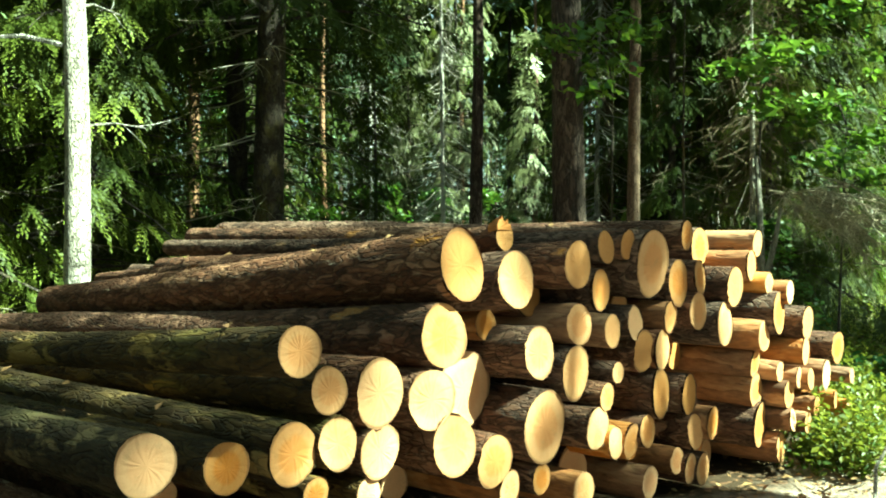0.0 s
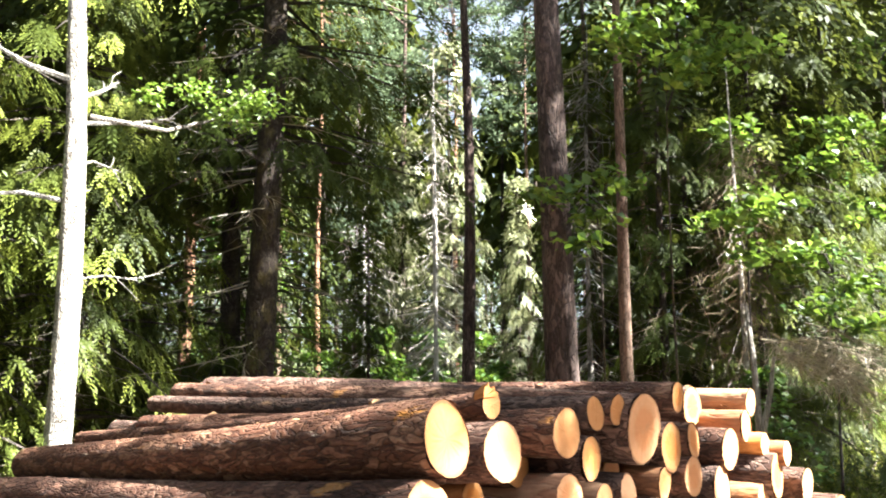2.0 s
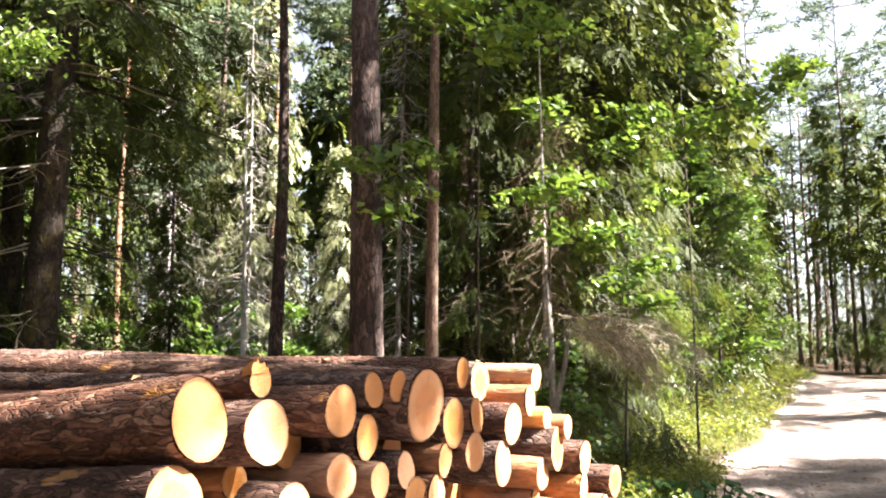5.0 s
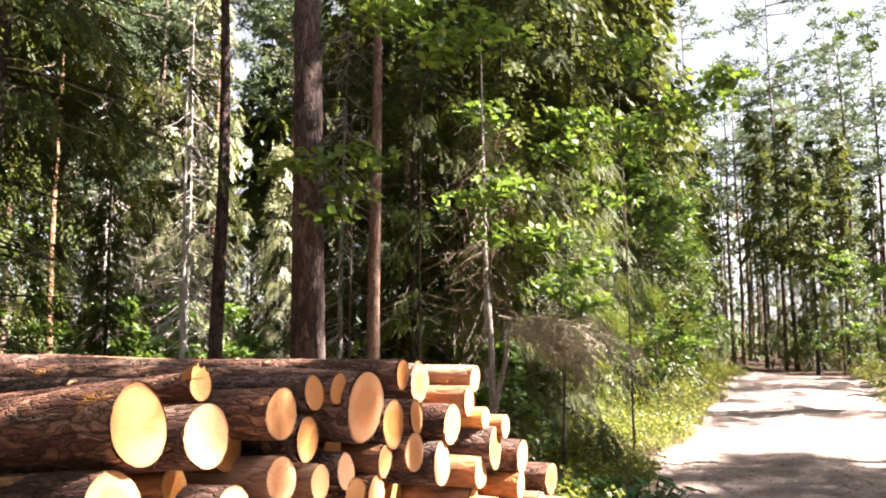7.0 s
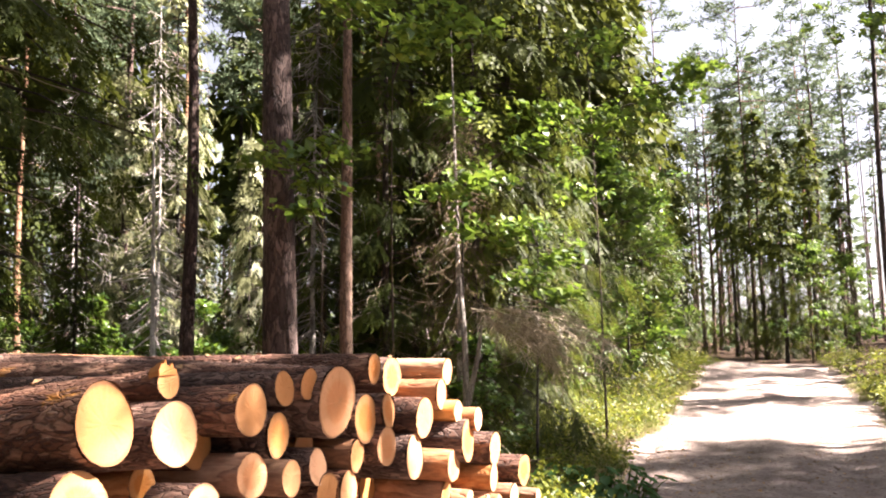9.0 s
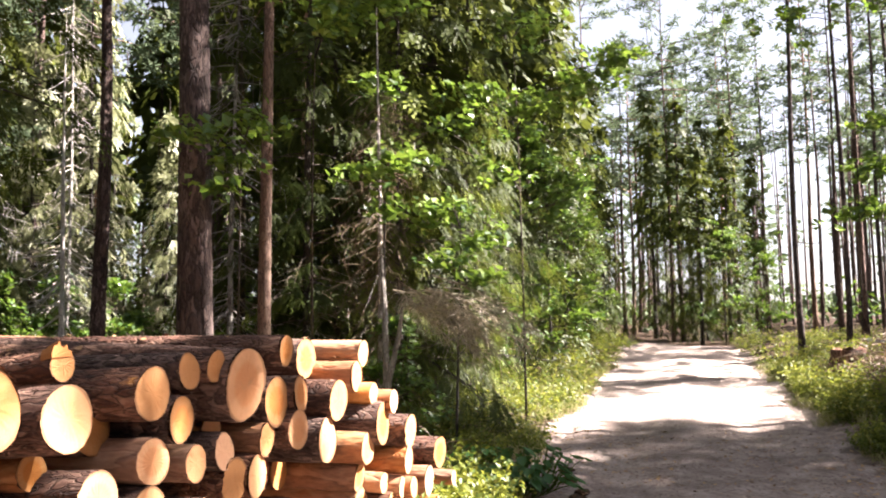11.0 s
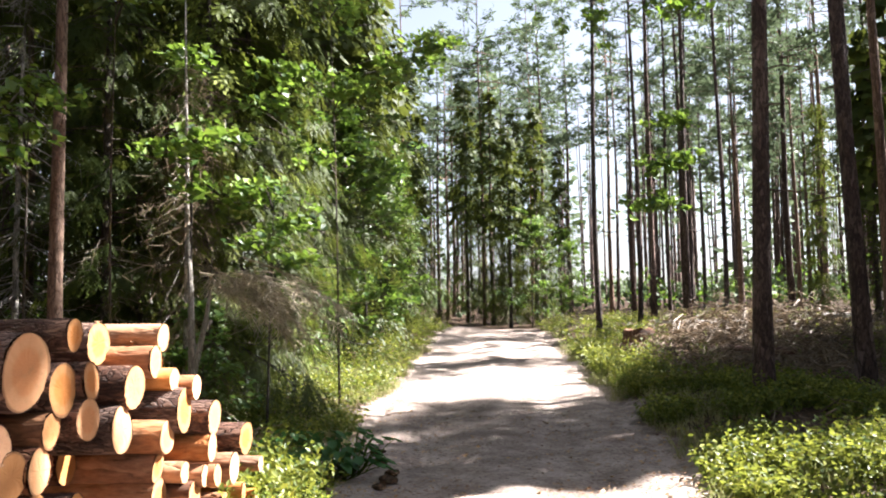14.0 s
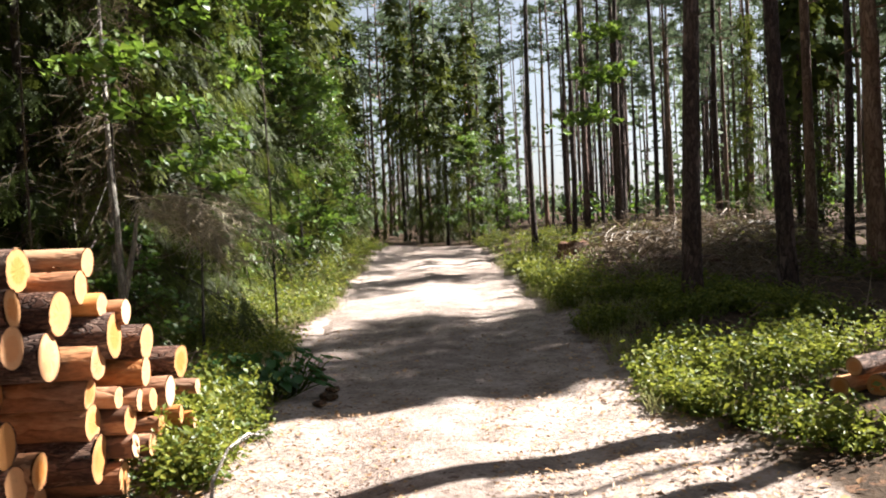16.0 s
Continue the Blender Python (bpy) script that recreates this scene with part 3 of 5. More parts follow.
def needles(start, way, length, width, roll, bright, face=None):
    """Short needle-clad shoots: one tapered quad each, turned to a face where one is given."""
    n = len(start)
    way = way / (np.linalg.norm(way, axis=1, keepdims=True) + 1e-9)
    side = np.cross(way, np.array([0.13, 0.07, 1.0]) if face is None else face)
    side /= np.linalg.norm(side, axis=1, keepdims=True) + 1e-9
    s = np.cos(roll)[:, None] * side + np.sin(roll)[:, None] * np.cross(side, way)
    L, w = length[:, None], width[:, None]
    v = np.stack([start, start + 0.45 * L * way + 0.55 * w * s, start + L * way, start + 0.45 * L * way - 0.55 * w * s], 1)
    f = np.arange(n)[:, None] * 4 + [0, 1, 2, 3]
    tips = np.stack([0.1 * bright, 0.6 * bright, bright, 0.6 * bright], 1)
    return v.reshape(-1, 3), f, tips.ravel()


def spruce(seed, height, bottom, reach, radius, dense=1.0, bright=0.35, dead=1.0, coarse=1.0, bark=None, mat=None):
    """Norway spruce: whorls of drooping boughs with a fringe of hanging side shoots, dead twigs under them."""
    rng = np.random.RandomState(seed)
    tree = new("spruce_tree")
    axis = trunk_part(tree, height, radius, bark or SPRUCE_BARK, rng)
    limbs, st, wy, ln, wd, lt, fc = Tubes(), [], [], [], [], [], []
    z = bottom
    while z < height - 0.3:
        f = (z - bottom) / (height - bottom)
        high = 1.0 if z < 7.0 else 3.2
        for k in range(rng.randint(4, 7)):
            a = rng.uniform(0, 6.28)
            L = reach * (1 - f) ** 0.75 * rng.uniform(0.5, 1.15) + 0.25
            out = np.array([math.cos(a), math.sin(a), 0])
            cross = np.array([-out[1], out[0], 0])
            cx, cy = axis(z)
            up, sag = rng.uniform(0.0, 0.3), rng.uniform(0.35, 0.75)
            zz = z + rng.uniform(-0.15, 0.15)
            curve = lambda t: np.array([cx, cy, zz]) + out * L * t + np.array([0, 0, L * (up * t - sag * t * t + 0.12 * t ** 4)])
            if coarse < 2 or k < 2:
                limbs.add([curve(t) for t in ((0, 0.3, 0.6, 0.9) if coarse < 2 else (0, 0.5, 0.9))], 0.012 + 0.006 * L, 0.004, 3)
            # bright paints sunlight into some boughs, on top of their fresh growth
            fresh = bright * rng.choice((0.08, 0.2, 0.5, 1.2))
            thin = coarse * high
            bunches = max(2, int((1.8 + 3.2 * L) * dense * (1.0 if thin < 1.5 else 0.8)))
            for i in range(bunches):
                t = 0.22 + 0.78 * (i + rng.uniform(0, 1)) / bunches
                hub = curve(t) + cross * rng.uniform(-0.42, 0.42) * L * (1.12 - t) + np.array([0, 0, rng.uniform(-0.12, 0.02)])
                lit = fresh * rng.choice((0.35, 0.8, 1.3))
                fan = max(2, int(7 / thin ** 0.5))
                for q in range(fan):
                    m = max(3, int(13 / thin))
                    swing = (q / (fan - 1) - 0.5) * 1.7 + rng.normal(0, 0.15)
                    sl = (0.40 - 0.13 * abs(swing)) * rng.uniform(0.75, 1.15) * (0.7 + 0.12 * L) * (1.0 if thin < 1.5 else 1.2)
                    sd = out * rng.uniform(0.3, 0.6) + cross * math.sin(swing) + np.array([0, 0, -rng.uniform(0.6, 0.95)])
                    sd /= np.linalg.norm(sd)
                    flat = np.cross(sd, out + rng.normal(0, 0.2, 3) + (0, 0, 0.5))
                    flat /= np.linalg.norm(flat) + 1e-6
                    along_it = np.linspace(0.0, 1.0, m)[:, None]
                    sgn = np.where(np.arange(m) % 2 == 0, 1.0, -1.0)[:, None]
                    st.append(hub + rng.normal(0, 0.03, 3) + sd * sl * along_it + np.array([0, 0, -0.25 * sl]) * along_it ** 2)
                    wy.append(sd + sgn * flat * (0.75 - 0.5 * along_it) + rng.normal(0, 0.1, (m, 3)))
                    ln.append(rng.uniform(0.055, 0.08, m) * thin ** 0.9)
                    fc.append(np.repeat(np.cross(flat, sd)[None, :], m, 0))
                    wd.append(rng.uniform(0.018, 0.026, m) * thin ** 1.2)
                    # outer shoots are coloured paler than inner ones
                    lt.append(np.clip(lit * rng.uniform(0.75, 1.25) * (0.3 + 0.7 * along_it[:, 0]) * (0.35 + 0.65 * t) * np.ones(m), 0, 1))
        z += rng.uniform(0.26, 0.44) * (1.0 if z < 7.0 else 1.5) * (1.4 if coarse > 2 else 1.0)
    dry = Tubes()
    for k in range(int(34 * dead)):
        zz, a, L = rng.uniform(0.4, max(bottom, 1.5) + 1.5), rng.uniform(0, 6.28), rng.uniform(0.4, 1.3)
        cx, cy = axis(zz)
        p = [np.array([cx + L * t * math.cos(a + 0.2 * t), cy + L * t * math.sin(a + 0.2 * t), zz - 0.25 * L * t + rng.normal(0, 0.02)]) for t in (0, 0.4, 0.75, 1)]
        dry.add(p, 0.009, 0.003, 3)
        for q in p[1:]:
            for w in range(2):
                d = np.array([rng.normal(), rng.normal(), -0.5]) * 0.14
                dry.add([q, q + d * 0.6, q + d + np.array([0, 0, -0.04])], 0.004, 0.0015, 3)
    st, wy, ln, wd, lt, fc = (np.concatenate(q) for q in (st, wy, ln, wd, lt, fc))
    v, f, t = needles(st, wy, ln, wd, rng.uniform(-0.25, 0.25, len(st)), lt, fc)
    tagged(mesh_object("branching", limbs.v, limbs.f, SPRUCE_BARK, tree), kind="stuff")
    tagged(mesh_object("dead_branching", dry.v, dry.f, TWIG_GREY, tree), kind="stuff")
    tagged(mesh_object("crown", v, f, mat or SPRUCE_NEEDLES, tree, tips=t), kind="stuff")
    return tagged(tree, "dark green spruce with drooping boughs at the forest edge, some unseen for shade", "spruce tree", "spruces")


def pine(seed, height, bottom, radius, bark, tufts=1.0, stubs=10, far=False):
    """Scots pine: a long bare trunk with dead stubs and an open, layered crown of needle tufts."""
    rng = np.random.RandomState(seed)
    tree = new("pine_tree")
    axis = trunk_part(tree, height, radius, bark, rng, rng.normal(0, 0.006), 8 if far else 14)
    limbs, start, way, length, width, light = Tubes(), [], [], [], [], []
    for k in range(stubs):
        zz, a, L = rng.uniform(2.5, bottom), rng.uniform(0, 6.28), rng.uniform(0.15, 0.9)
        cx, cy = axis(zz)
        limbs.add([(cx + L * t * math.cos(a), cy + L * t * math.sin(a), zz + 0.2 * L * t * rng.uniform(-1, 1)) for t in (0, 0.5, 1)], 0.016, 0.006, 4)
    for k in range(int(36 * tufts)):
        f = rng.uniform(0, 1)
        zz, a = bottom + (height - bottom) * f, rng.uniform(0, 6.28)
        L = (0.7 + 2.2 * math.sin(math.pi * min(1, 0.25 + 0.75 * f)) ** 0.8) * rng.uniform(0.6, 1.1)
        cx, cy = axis(zz)
        rise = rng.uniform(-0.1, 0.45)
        curve = lambda t: np.array([cx + L * t * math.cos(a + 0.3 * t), cy + L * t * math.sin(a + 0.3 * t), zz + L * rise * t * t])
        limbs.add([curve(t) for t in (0, 0.35, 0.7, 1.0)], 0.03, 0.008, 3 if far else 4)
        for t in rng.uniform(0.35, 1.05, 7):
            c = curve(t) + rng.normal(0, 0.16, 3) * (1, 1, 0.5)
            m = 9 if far else 16
            c = c + rng.normal(0, 0.13, (m, 3)) * (1, 1, 0.4)
            d = rng.normal(0, 1, (m, 3)) * (1, 1, 0.7) + (0, 0, 0.35)
            start.extend(c)
            way.extend(d)
            length.extend(rng.uniform(0.16, 0.34, m) * (1.4 if far else 1.1))
            width.extend(rng.uniform(0.045, 0.085, m) * (1.3 if far else 0.9))
            light.extend(rng.uniform(0, 0.5, m))
    n = len(start)
    v, f, t = needles(np.array(start), np.array(way), np.array(length), np.array(width), rng.uniform(-1.5, 1.5, n), np.array(light))
    tagged(mesh_object("branching", limbs.v, limbs.f, bark, tree), kind="stuff")
    tagged(mesh_object("crown", v, f, PINE_NEEDLES, tree, tips=t), kind="stuff")
    return tagged(tree, "tall straight pine with a bare dark trunk beside the track, some unseen for shade", "pine tree", "pines")


def leafy(seed, height, reach, radius, leaves, name="broadleaf_tree", words="young broadleaf tree with fresh light-green leaves"):
    """Young broadleaf tree: thin stem, spreading boughs and layers of fresh leaves."""
    rng = np.random.RandomState(seed)
    tree = new(name)
    axis = trunk_part(tree, height, radius, SPRUCE_BARK, rng, rng.normal(0, 0.02), 8)
    limbs, c, nrm, ln = Tubes(), [], [], []
    boughs = int(9 + height * 4)
    for k in range(boughs):
        zz, a = height * rng.uniform(0.12, 1.0), rng.uniform(0, 6.28)
        L = reach * rng.uniform(0.45, 1.1) * (1.1 - 0.6 * zz / height)
        cx, cy = axis(zz)
        sag = rng.uniform(-0.15, 0.4)
        curve = lambda t: np.array([cx + L * t * math.cos(a + 0.4 * t), cy + L * t * math.sin(a + 0.4 * t), zz + L * (0.3 * t - sag * t * t)])
        limbs.add([curve(t) for t in (0, 0.35, 0.7, 1.0)], 0.014, 0.004, 4)
        for t in rng.uniform(0.3, 1.05, max(1, int(leaves / boughs / 16))):
            p = curve(t) + rng.normal(0, 0.1, 3)
            for q in range(16):
                c.append(p + rng.normal(0, 0.12, 3) * (1, 1, 0.45))
                nrm.append((rng.normal(0.25, 0.5), rng.normal(-0.15, 0.5), 1.0))
                ln.append(rng.uniform(0.10, 0.20))
    n = len(c)
    v, f, t = blades(np.array(c), np.array(nrm), rng.uniform(0, 6.28, n), np.array(ln), np.array(ln) * 0.75, rng.uniform(0, 0.8, n) ** 3)
    tagged(mesh_object("branching", limbs.v, limbs.f, SPRUCE_BARK, tree), kind="stuff")
    tagged(mesh_object("crown", v, f, BROAD_LEAVES, tree, tips=t), kind="stuff")
    return tagged(tree, words, "tree", "broadleaf trees by the track")


def plant(tree, x, y, turn=0.0, size=1.0, first=[]):
    """Sets a tree, or a copy of it once it stands somewhere, on the ground."""
    m = pose(x, y, float(ground_h(x, y)), 0, 0, turn)
    if tree.name in first:
        return copy_thing(tree, m @ Matrix.Scale(size / tree.scale.x, 4))
    first.append(tree.name)
    tree.matrix_basis = m @ Matrix.Scale(size, 4)
    return tree

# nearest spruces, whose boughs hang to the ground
# SPRUCE_LOW's tips are painted as sunlit, SPRUCE_WIDE's dulled as if shaded
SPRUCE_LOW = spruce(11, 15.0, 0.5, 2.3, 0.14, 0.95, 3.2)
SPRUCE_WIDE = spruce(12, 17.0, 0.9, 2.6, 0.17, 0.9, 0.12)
SPRUCE_HIGH = spruce(13, 18.0, 3.2, 2.2, 0.16, 0.75, 0.35, 1.6)
SPRUCE_SLIM = spruce(14, 14.0, 1.6, 1.4, 0.08, 0.8, 0.4, 1.6)
SPRUCE_MID = spruce(16, 17.0, 1.0, 2.4, 0.15, 0.7, 0.35, 0.6, 2.0)
SPRUCE_FAR = spruce(15, 17.0, 1.0, 2.3, 0.14, 0.6, 0.4, 0.2, 3.4)
# coarse dense spruce, added out of view only to cast shade
SPRUCE_SHADE = spruce(17, 17.0, 0.8, 2.6, 0.15, 2.2, 0.3, 0.2, 4.5)
PINE_DARK = pine(21, 20.0, 12.8, 0.16, PINE_BARK, 0.4)
PINE_TALL = pine(22, 20.5, 12.5, 0.15, PINE_BARK, 1.15, 16)
PINE_RUDDY = pine(23, 20.0, 12.5, 0.13, PINE_RED, 1.4, 8)
PINE_FAR = pine(24, 19.0, 8.5, 0.14, PINE_BARK, 0.8, 5, True)
PINE_FAR_RUDDY = pine(25, 20.0, 8.5, 0.13, PINE_RED, 1.0, 5, True)
LICHEN = foliage("lichened_twigs", (0.09, 0.10, 0.045), (0.22, 0.23, 0.11), (0.33, 0.35, 0.16), 0.2)
SPRUCE_LICHEN = spruce(18, 9.5, 1.5, 0.9, 0.06, 0.7, 0.5, 1.5, mat=LICHEN)
MAPLE_TALL = leafy(31, 5.5, 1.6, 0.035, 1500)
MAPLE_LOW = leafy(32, 2.6, 1.0, 0.02, 1000, "hazel_bush", "leafy green hazel bush at the edge of the track")

# dense-crowned pine for unseen spots, added to throw shade
PINE_SHADE = pine(27, 20.0, 13.4, 0.15, PINE_BARK, 2.5)

STANDING = []


def stand(tree, x, y, size=1.0, turn=None):
    STANDING.append((x, y))
    return plant(tree, x, y, (len(STANDING) * 137.5) % 360 if turn is None else turn, size)


# behind the log stack
stand(pine(26, 20.0, 11.0, 0.195, PINE_BARK, 0.9, 4), 1.63, 9.30)
stand(PINE_RUDDY, 2.46, 9.50, 0.62)
stand(PINE_DARK, 1.00, 12.54, 0.68)
for x, y, s in ((-1.59, 17.55, 0.59), (3.64, 22.26, 0.62), (-2.6, 19.0, 0.62), (1.53, 20.52, 0.59)):
    stand(PINE_RUDDY, x, y, s)
for x, y, s in ((-0.87, 19.59, 0.55), (-0.65, 18.6, 0.33)):
    stand(PINE_TALL, x, y, s)
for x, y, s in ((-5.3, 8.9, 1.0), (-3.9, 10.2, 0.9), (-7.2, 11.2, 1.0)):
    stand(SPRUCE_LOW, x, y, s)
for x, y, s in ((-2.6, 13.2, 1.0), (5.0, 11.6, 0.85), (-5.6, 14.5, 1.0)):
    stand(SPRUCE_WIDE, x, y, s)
for x, y, s in ((-1.84, 11.49, 1.35), (6.0, 12.6, 0.5)):
    stand(SPRUCE_HIGH, x, y, s)
for x, y, s in ((3.24, 10.51, 0.7), (4.09, 11.79, 0.75), (2.55, 11.24, 0.75), (6.44, 12.15, 0.75), (7.6, 14.6, 0.75), (-0.5, 14.1, 0.43)):
    stand(SPRUCE_SLIM, x, y, s)
for x, y, s in ((-0.3, 15.6, 0.8), (1.5, 16.0, 0.72), (0.7, 17.4, 0.8), (-1.4, 15.8, 0.64), (3.2, 13.8, 0.64), (1.7, 13.9, 0.56)):
    stand(MAPLE_LOW, x, y, s)
for x, y, s in ((1.25, 18.6, 1.0), (0.2, 19.6, 0.8), (2.6, 17.6, 0.6)):
    stand(SPRUCE_LICHEN, x, y, s)
# along the left verge
for u, v, s in ((15.4, -3.9, 0.9), (17.6, -3.5, 1.0), (20.2, -3.3, 1.0), (23.4, -3.3, 1.0), (26.4, -3.4, 1.05), (29.8, -3.6, 1.0)):
    stand(MAPLE_TALL, *spot(u, v), s)
for u, v, s in ((9.6, -3.5, 0.56), (12.4, -4.4, 0.64), (15.0, -3.7, 0.72), (17.4, -3.6, 0.8), (20.0, -3.9, 0.8), (23.0, -3.9, 0.88), (30.5, -4.2, 1.04)):
    stand(MAPLE_LOW, *spot(u, v), s)
for u, v, s in ((14.4, -5.2, 0.34), (17.8, -4.3, 0.6), (20.6, -4.4, 1.0), (24.2, -4.4, 1.0), (27.8, -4.5, 1.0), (31.6, -4.7, 1.0)):
    stand(SPRUCE_WIDE if u < 15 else SPRUCE_MID, *spot(u, v), s)
for u, v, s in ((22.6, -7.4, 1.05), (25.6, -7.8, 1.1), (28.8, -7.4, 1.1), (31.6, -7.2, 1.05), (34.0, -6.8, 1.0), (21.2, -6.2, 0.85), (23.0, -5.4, 0.8), (24.8, -6.4, 0.85), (26.4, -5.5, 0.75), (28.2, -6.0, 0.8), (30.0, -5.0, 0.5), (32.0, -5.8, 0.6), (34.5, -5.0, 0.55), (37.0, -4.6, 0.6), (39.5, -3.6, 0.5)):
    stand(SPRUCE_MID, *spot(u, v), s)
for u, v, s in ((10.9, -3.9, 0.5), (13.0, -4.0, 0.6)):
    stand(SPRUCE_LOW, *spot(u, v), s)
# across the track
PINE_BROAD = pine(35, 18.0, 10.8, 0.125, PINE_BARK, 1.2)
stand(PINE_BROAD, 9.88, 6.07, 1.0)
stand(PINE_BROAD, 11.72, 5.72, 1.0)
PINE_SPARE = pine(30, 16.0, 11.5, 0.15, PINE_RED, 0.35, 8)
PINE_SLENDER = pine(33, 21.0, 12.6, 0.095, PINE_RED, 1.5, 8)
PINE_LEAN = pine(34, 19.0, 11.6, 0.08, PINE_BARK, 0.85, 12)
stand(PINE_SLENDER, 15.11, 6.68, 1.0)
stand(PINE_SPARE, 13.55, 5.12, 1.0)
stand(PINE_DARK, 15.34, 6.07, 0.54)
for x, y, s in ((17.24, 14.75, 1.0), (19.47, 15.13, 0.95), (18.10, 13.63, 1.0), (18.59, 12.91, 0.97), (20.77, 13.21, 0.95), (23.27, 16.7, 0.9), (27.6, 30.5, 1.05)):
    stand(PINE_LEAN, x, y, s)
stand(SPRUCE_SLIM, 17.9, 9.1, 0.39)

# the rest of the wood, strewn with a least spacing, with unseen shade trees between
wood_rng = np.random.RandomState(7)


def strew(kinds, count, u_range, v_range, gap, low=0.85, high=1.15):
    tries, made = 0, 0
    while made < count and tries < 6000:
        tries += 1
        u, v = wood_rng.uniform(*u_range), wood_rng.uniform(*v_range)
        if -4.5 < v < 3.6 and u < 36 or -9.5 < v and v < 0 and u < 9.5:
            continue
        x, y = spot(u, v)
        if y > 12 and 1.5 < math.degrees(math.atan2(x, y - 0.7)) < 10.5 and (y < 32 or wood_rng.rand() < 0.6):
            continue
        if 2.5 < x < 13 and 12.5 < y + 0.374 * x < 22:
            continue
        if v > 7 and abs(u - 16.2 - 0.41 * (v - 3)) < 3.0:
            continue
        if u > 28 and 48.2 < math.degrees(math.atan2(x - 0.5, y - 0.7)) < 52.8 and wood_rng.rand() < 0.85:
            continue
        if min((x - a) ** 2 + (y - b) ** 2 for a, b in STANDING) < gap * gap:
            continue
        stand(kinds[wood_rng.randint(len(kinds))], x, y, wood_rng.uniform(low, high))
        made += 1


strew([SPRUCE_FAR, PINE_FAR, PINE_FAR_RUDDY], 17, (8, 26), (-20, -7.5), 2.4)
strew([SPRUCE_FAR, SPRUCE_FAR, PINE_FAR], 32, (4, 44), (-34, -20), 2.2)
strew([SPRUCE_FAR, SPRUCE_FAR, PINE_FAR], 14, (26, 44), (-20, -7.5), 2.0)
strew([SPRUCE_MID], 9, (22, 38), (-10.5, -7), 1.5, 0.6, 0.9)
strew([MAPLE_LOW, MAPLE_TALL], 16, (9, 28), (-19, -8), 1.2, 0.6, 1.0)
strew([SPRUCE_FAR, PINE_FAR], 14, (-16, 8), (-30, -10.5), 2.8)
PINE_STOUT = pine(28, 13.6, 10.2, 0.22, PINE_BARK, 0.25)
stand(PINE_STOUT, 8.6, 2.4, 1.0, 237.5)
stand(PINE_STOUT, 8.3, 1.5, 0.7, 15.0)
# small unseen spruce added to darken the near corner of the verge
stand(SPRUCE_SHADE, 5.5, 1.1, 0.14)
# unseen spruces added to shade the track and its right bank
for u, v, s in ((12.0, 8.6, 0.62), (13.8, 9.8, 0.46), (14.6, 11.6, 0.51), (9.6, 8.4, 0.24), (10.8, 9.8, 0.32), (12.9, 11.5, 0.49)):
    stand(SPRUCE_SHADE, *spot(u, v), s)
# pines added out of view, their crowns shading stack, track and bank
for k, (u, v) in enumerate(((6.45, 12.4), (5.2, 12.9), (4.4, 12.2), (17.4, 17.2), (18.0, 21.8), (20.2, 22.6), (19.6, 24.6), (22.4, 25.2))):
    stand(PINE_SHADE, *spot(u, v), 1.0, 35 + 137.5 * k)
# more unseen trees, added to hold off skylight from the right
for k in range(26):
    v = wood_rng.uniform(7, 30)
    u = 0.41 * (v + 2.5) - wood_rng.uniform(2.2, 12)
    if min((spot(u, v)[0] - a) ** 2 + (spot(u, v)[1] - b) ** 2 for a, b in STANDING) > 2.2:
        stand((SPRUCE_SHADE, PINE_SHADE)[k % 2], *spot(u, v), wood_rng.uniform(0.65, 0.9))
# belt added behind the camera to cut the skylight on the stack
for k in range(24):
    u, v = (-7.0, -9.8)[k % 2] + wood_rng.uniform(-0.8, 0.8), -20 + 1.15 * k
    if abs(v + 0.25) > 3:
        stand(SPRUCE_SHADE, *spot(u, v), wood_rng.uniform(0.55, 0.8))
for x, y, s in ((-4.4, 12.2, 0.68), (-2.9, 16.4, 0.77), (-5.0, 17.5, 0.85), (-7.4, 15.5, 0.85), (-9.2, 13.0, 0.85), (-3.4, 20.0, 0.85), (-8.5, 18.5, 0.85)):
    stand(SPRUCE_MID, x, y, s)
# narrow crowns added out of view to shade parts of the log stack's face
PINE_STACK_SHADE = pine(29, 36.0, 27.5, 0.25, PINE_BARK, 1.6)
stand(PINE_STACK_SHADE, *spot(8.5, 8.3), 0.35)
stand(PINE_STACK_SHADE, *spot(5.8, 8.0), 0.35)
# another unseen spruce, added to shade the near verge
stand(SPRUCE_SHADE, *spot(7.4, 7.3), 0.27)
for u, v, s in ((37.6, 0.7, 0.55), (39.4, 2.0, 0.62), (41.0, -0.1, 0.7), (43.0, 1.2, 0.66), (42.6, 3.4, 0.52), (45.0, -1.4, 0.8), (36.2, -5.0, 0.7), (38.6, -6.4, 0.8), (44.0, -4.4, 0.85), (41.4, -6.4, 0.8)):
    stand(SPRUCE_MID, *spot(u, v), s)
for u, v, s in ((36.4, 1.6, 0.9), (38.2, 3.4, 0.8), (31.5, -3.4, 0.75), (27.0, -3.6, 0.8)):
    stand(MAPLE_TALL, *spot(u, v), s)
for u, v, s in ((25.5, 11.2, 0.55), (28.6, 17.0, 0.85), (28.0, 13.0, 0.7), (31.5, 20.0, 0.9)):
    stand(SPRUCE_FAR, *spot(u, v), s)
strew([PINE_DARK, PINE_TALL], 5, (-14, 9), (7, 22), 4.5, 0.6, 0.75)
strew([PINE_FAR, PINE_FAR_RUDDY, PINE_FAR], 36, (30, 62), (6, 34), 2.6)
strew([PINE_FAR, PINE_FAR_RUDDY], 14, (19, 30), (15, 34), 2.6)
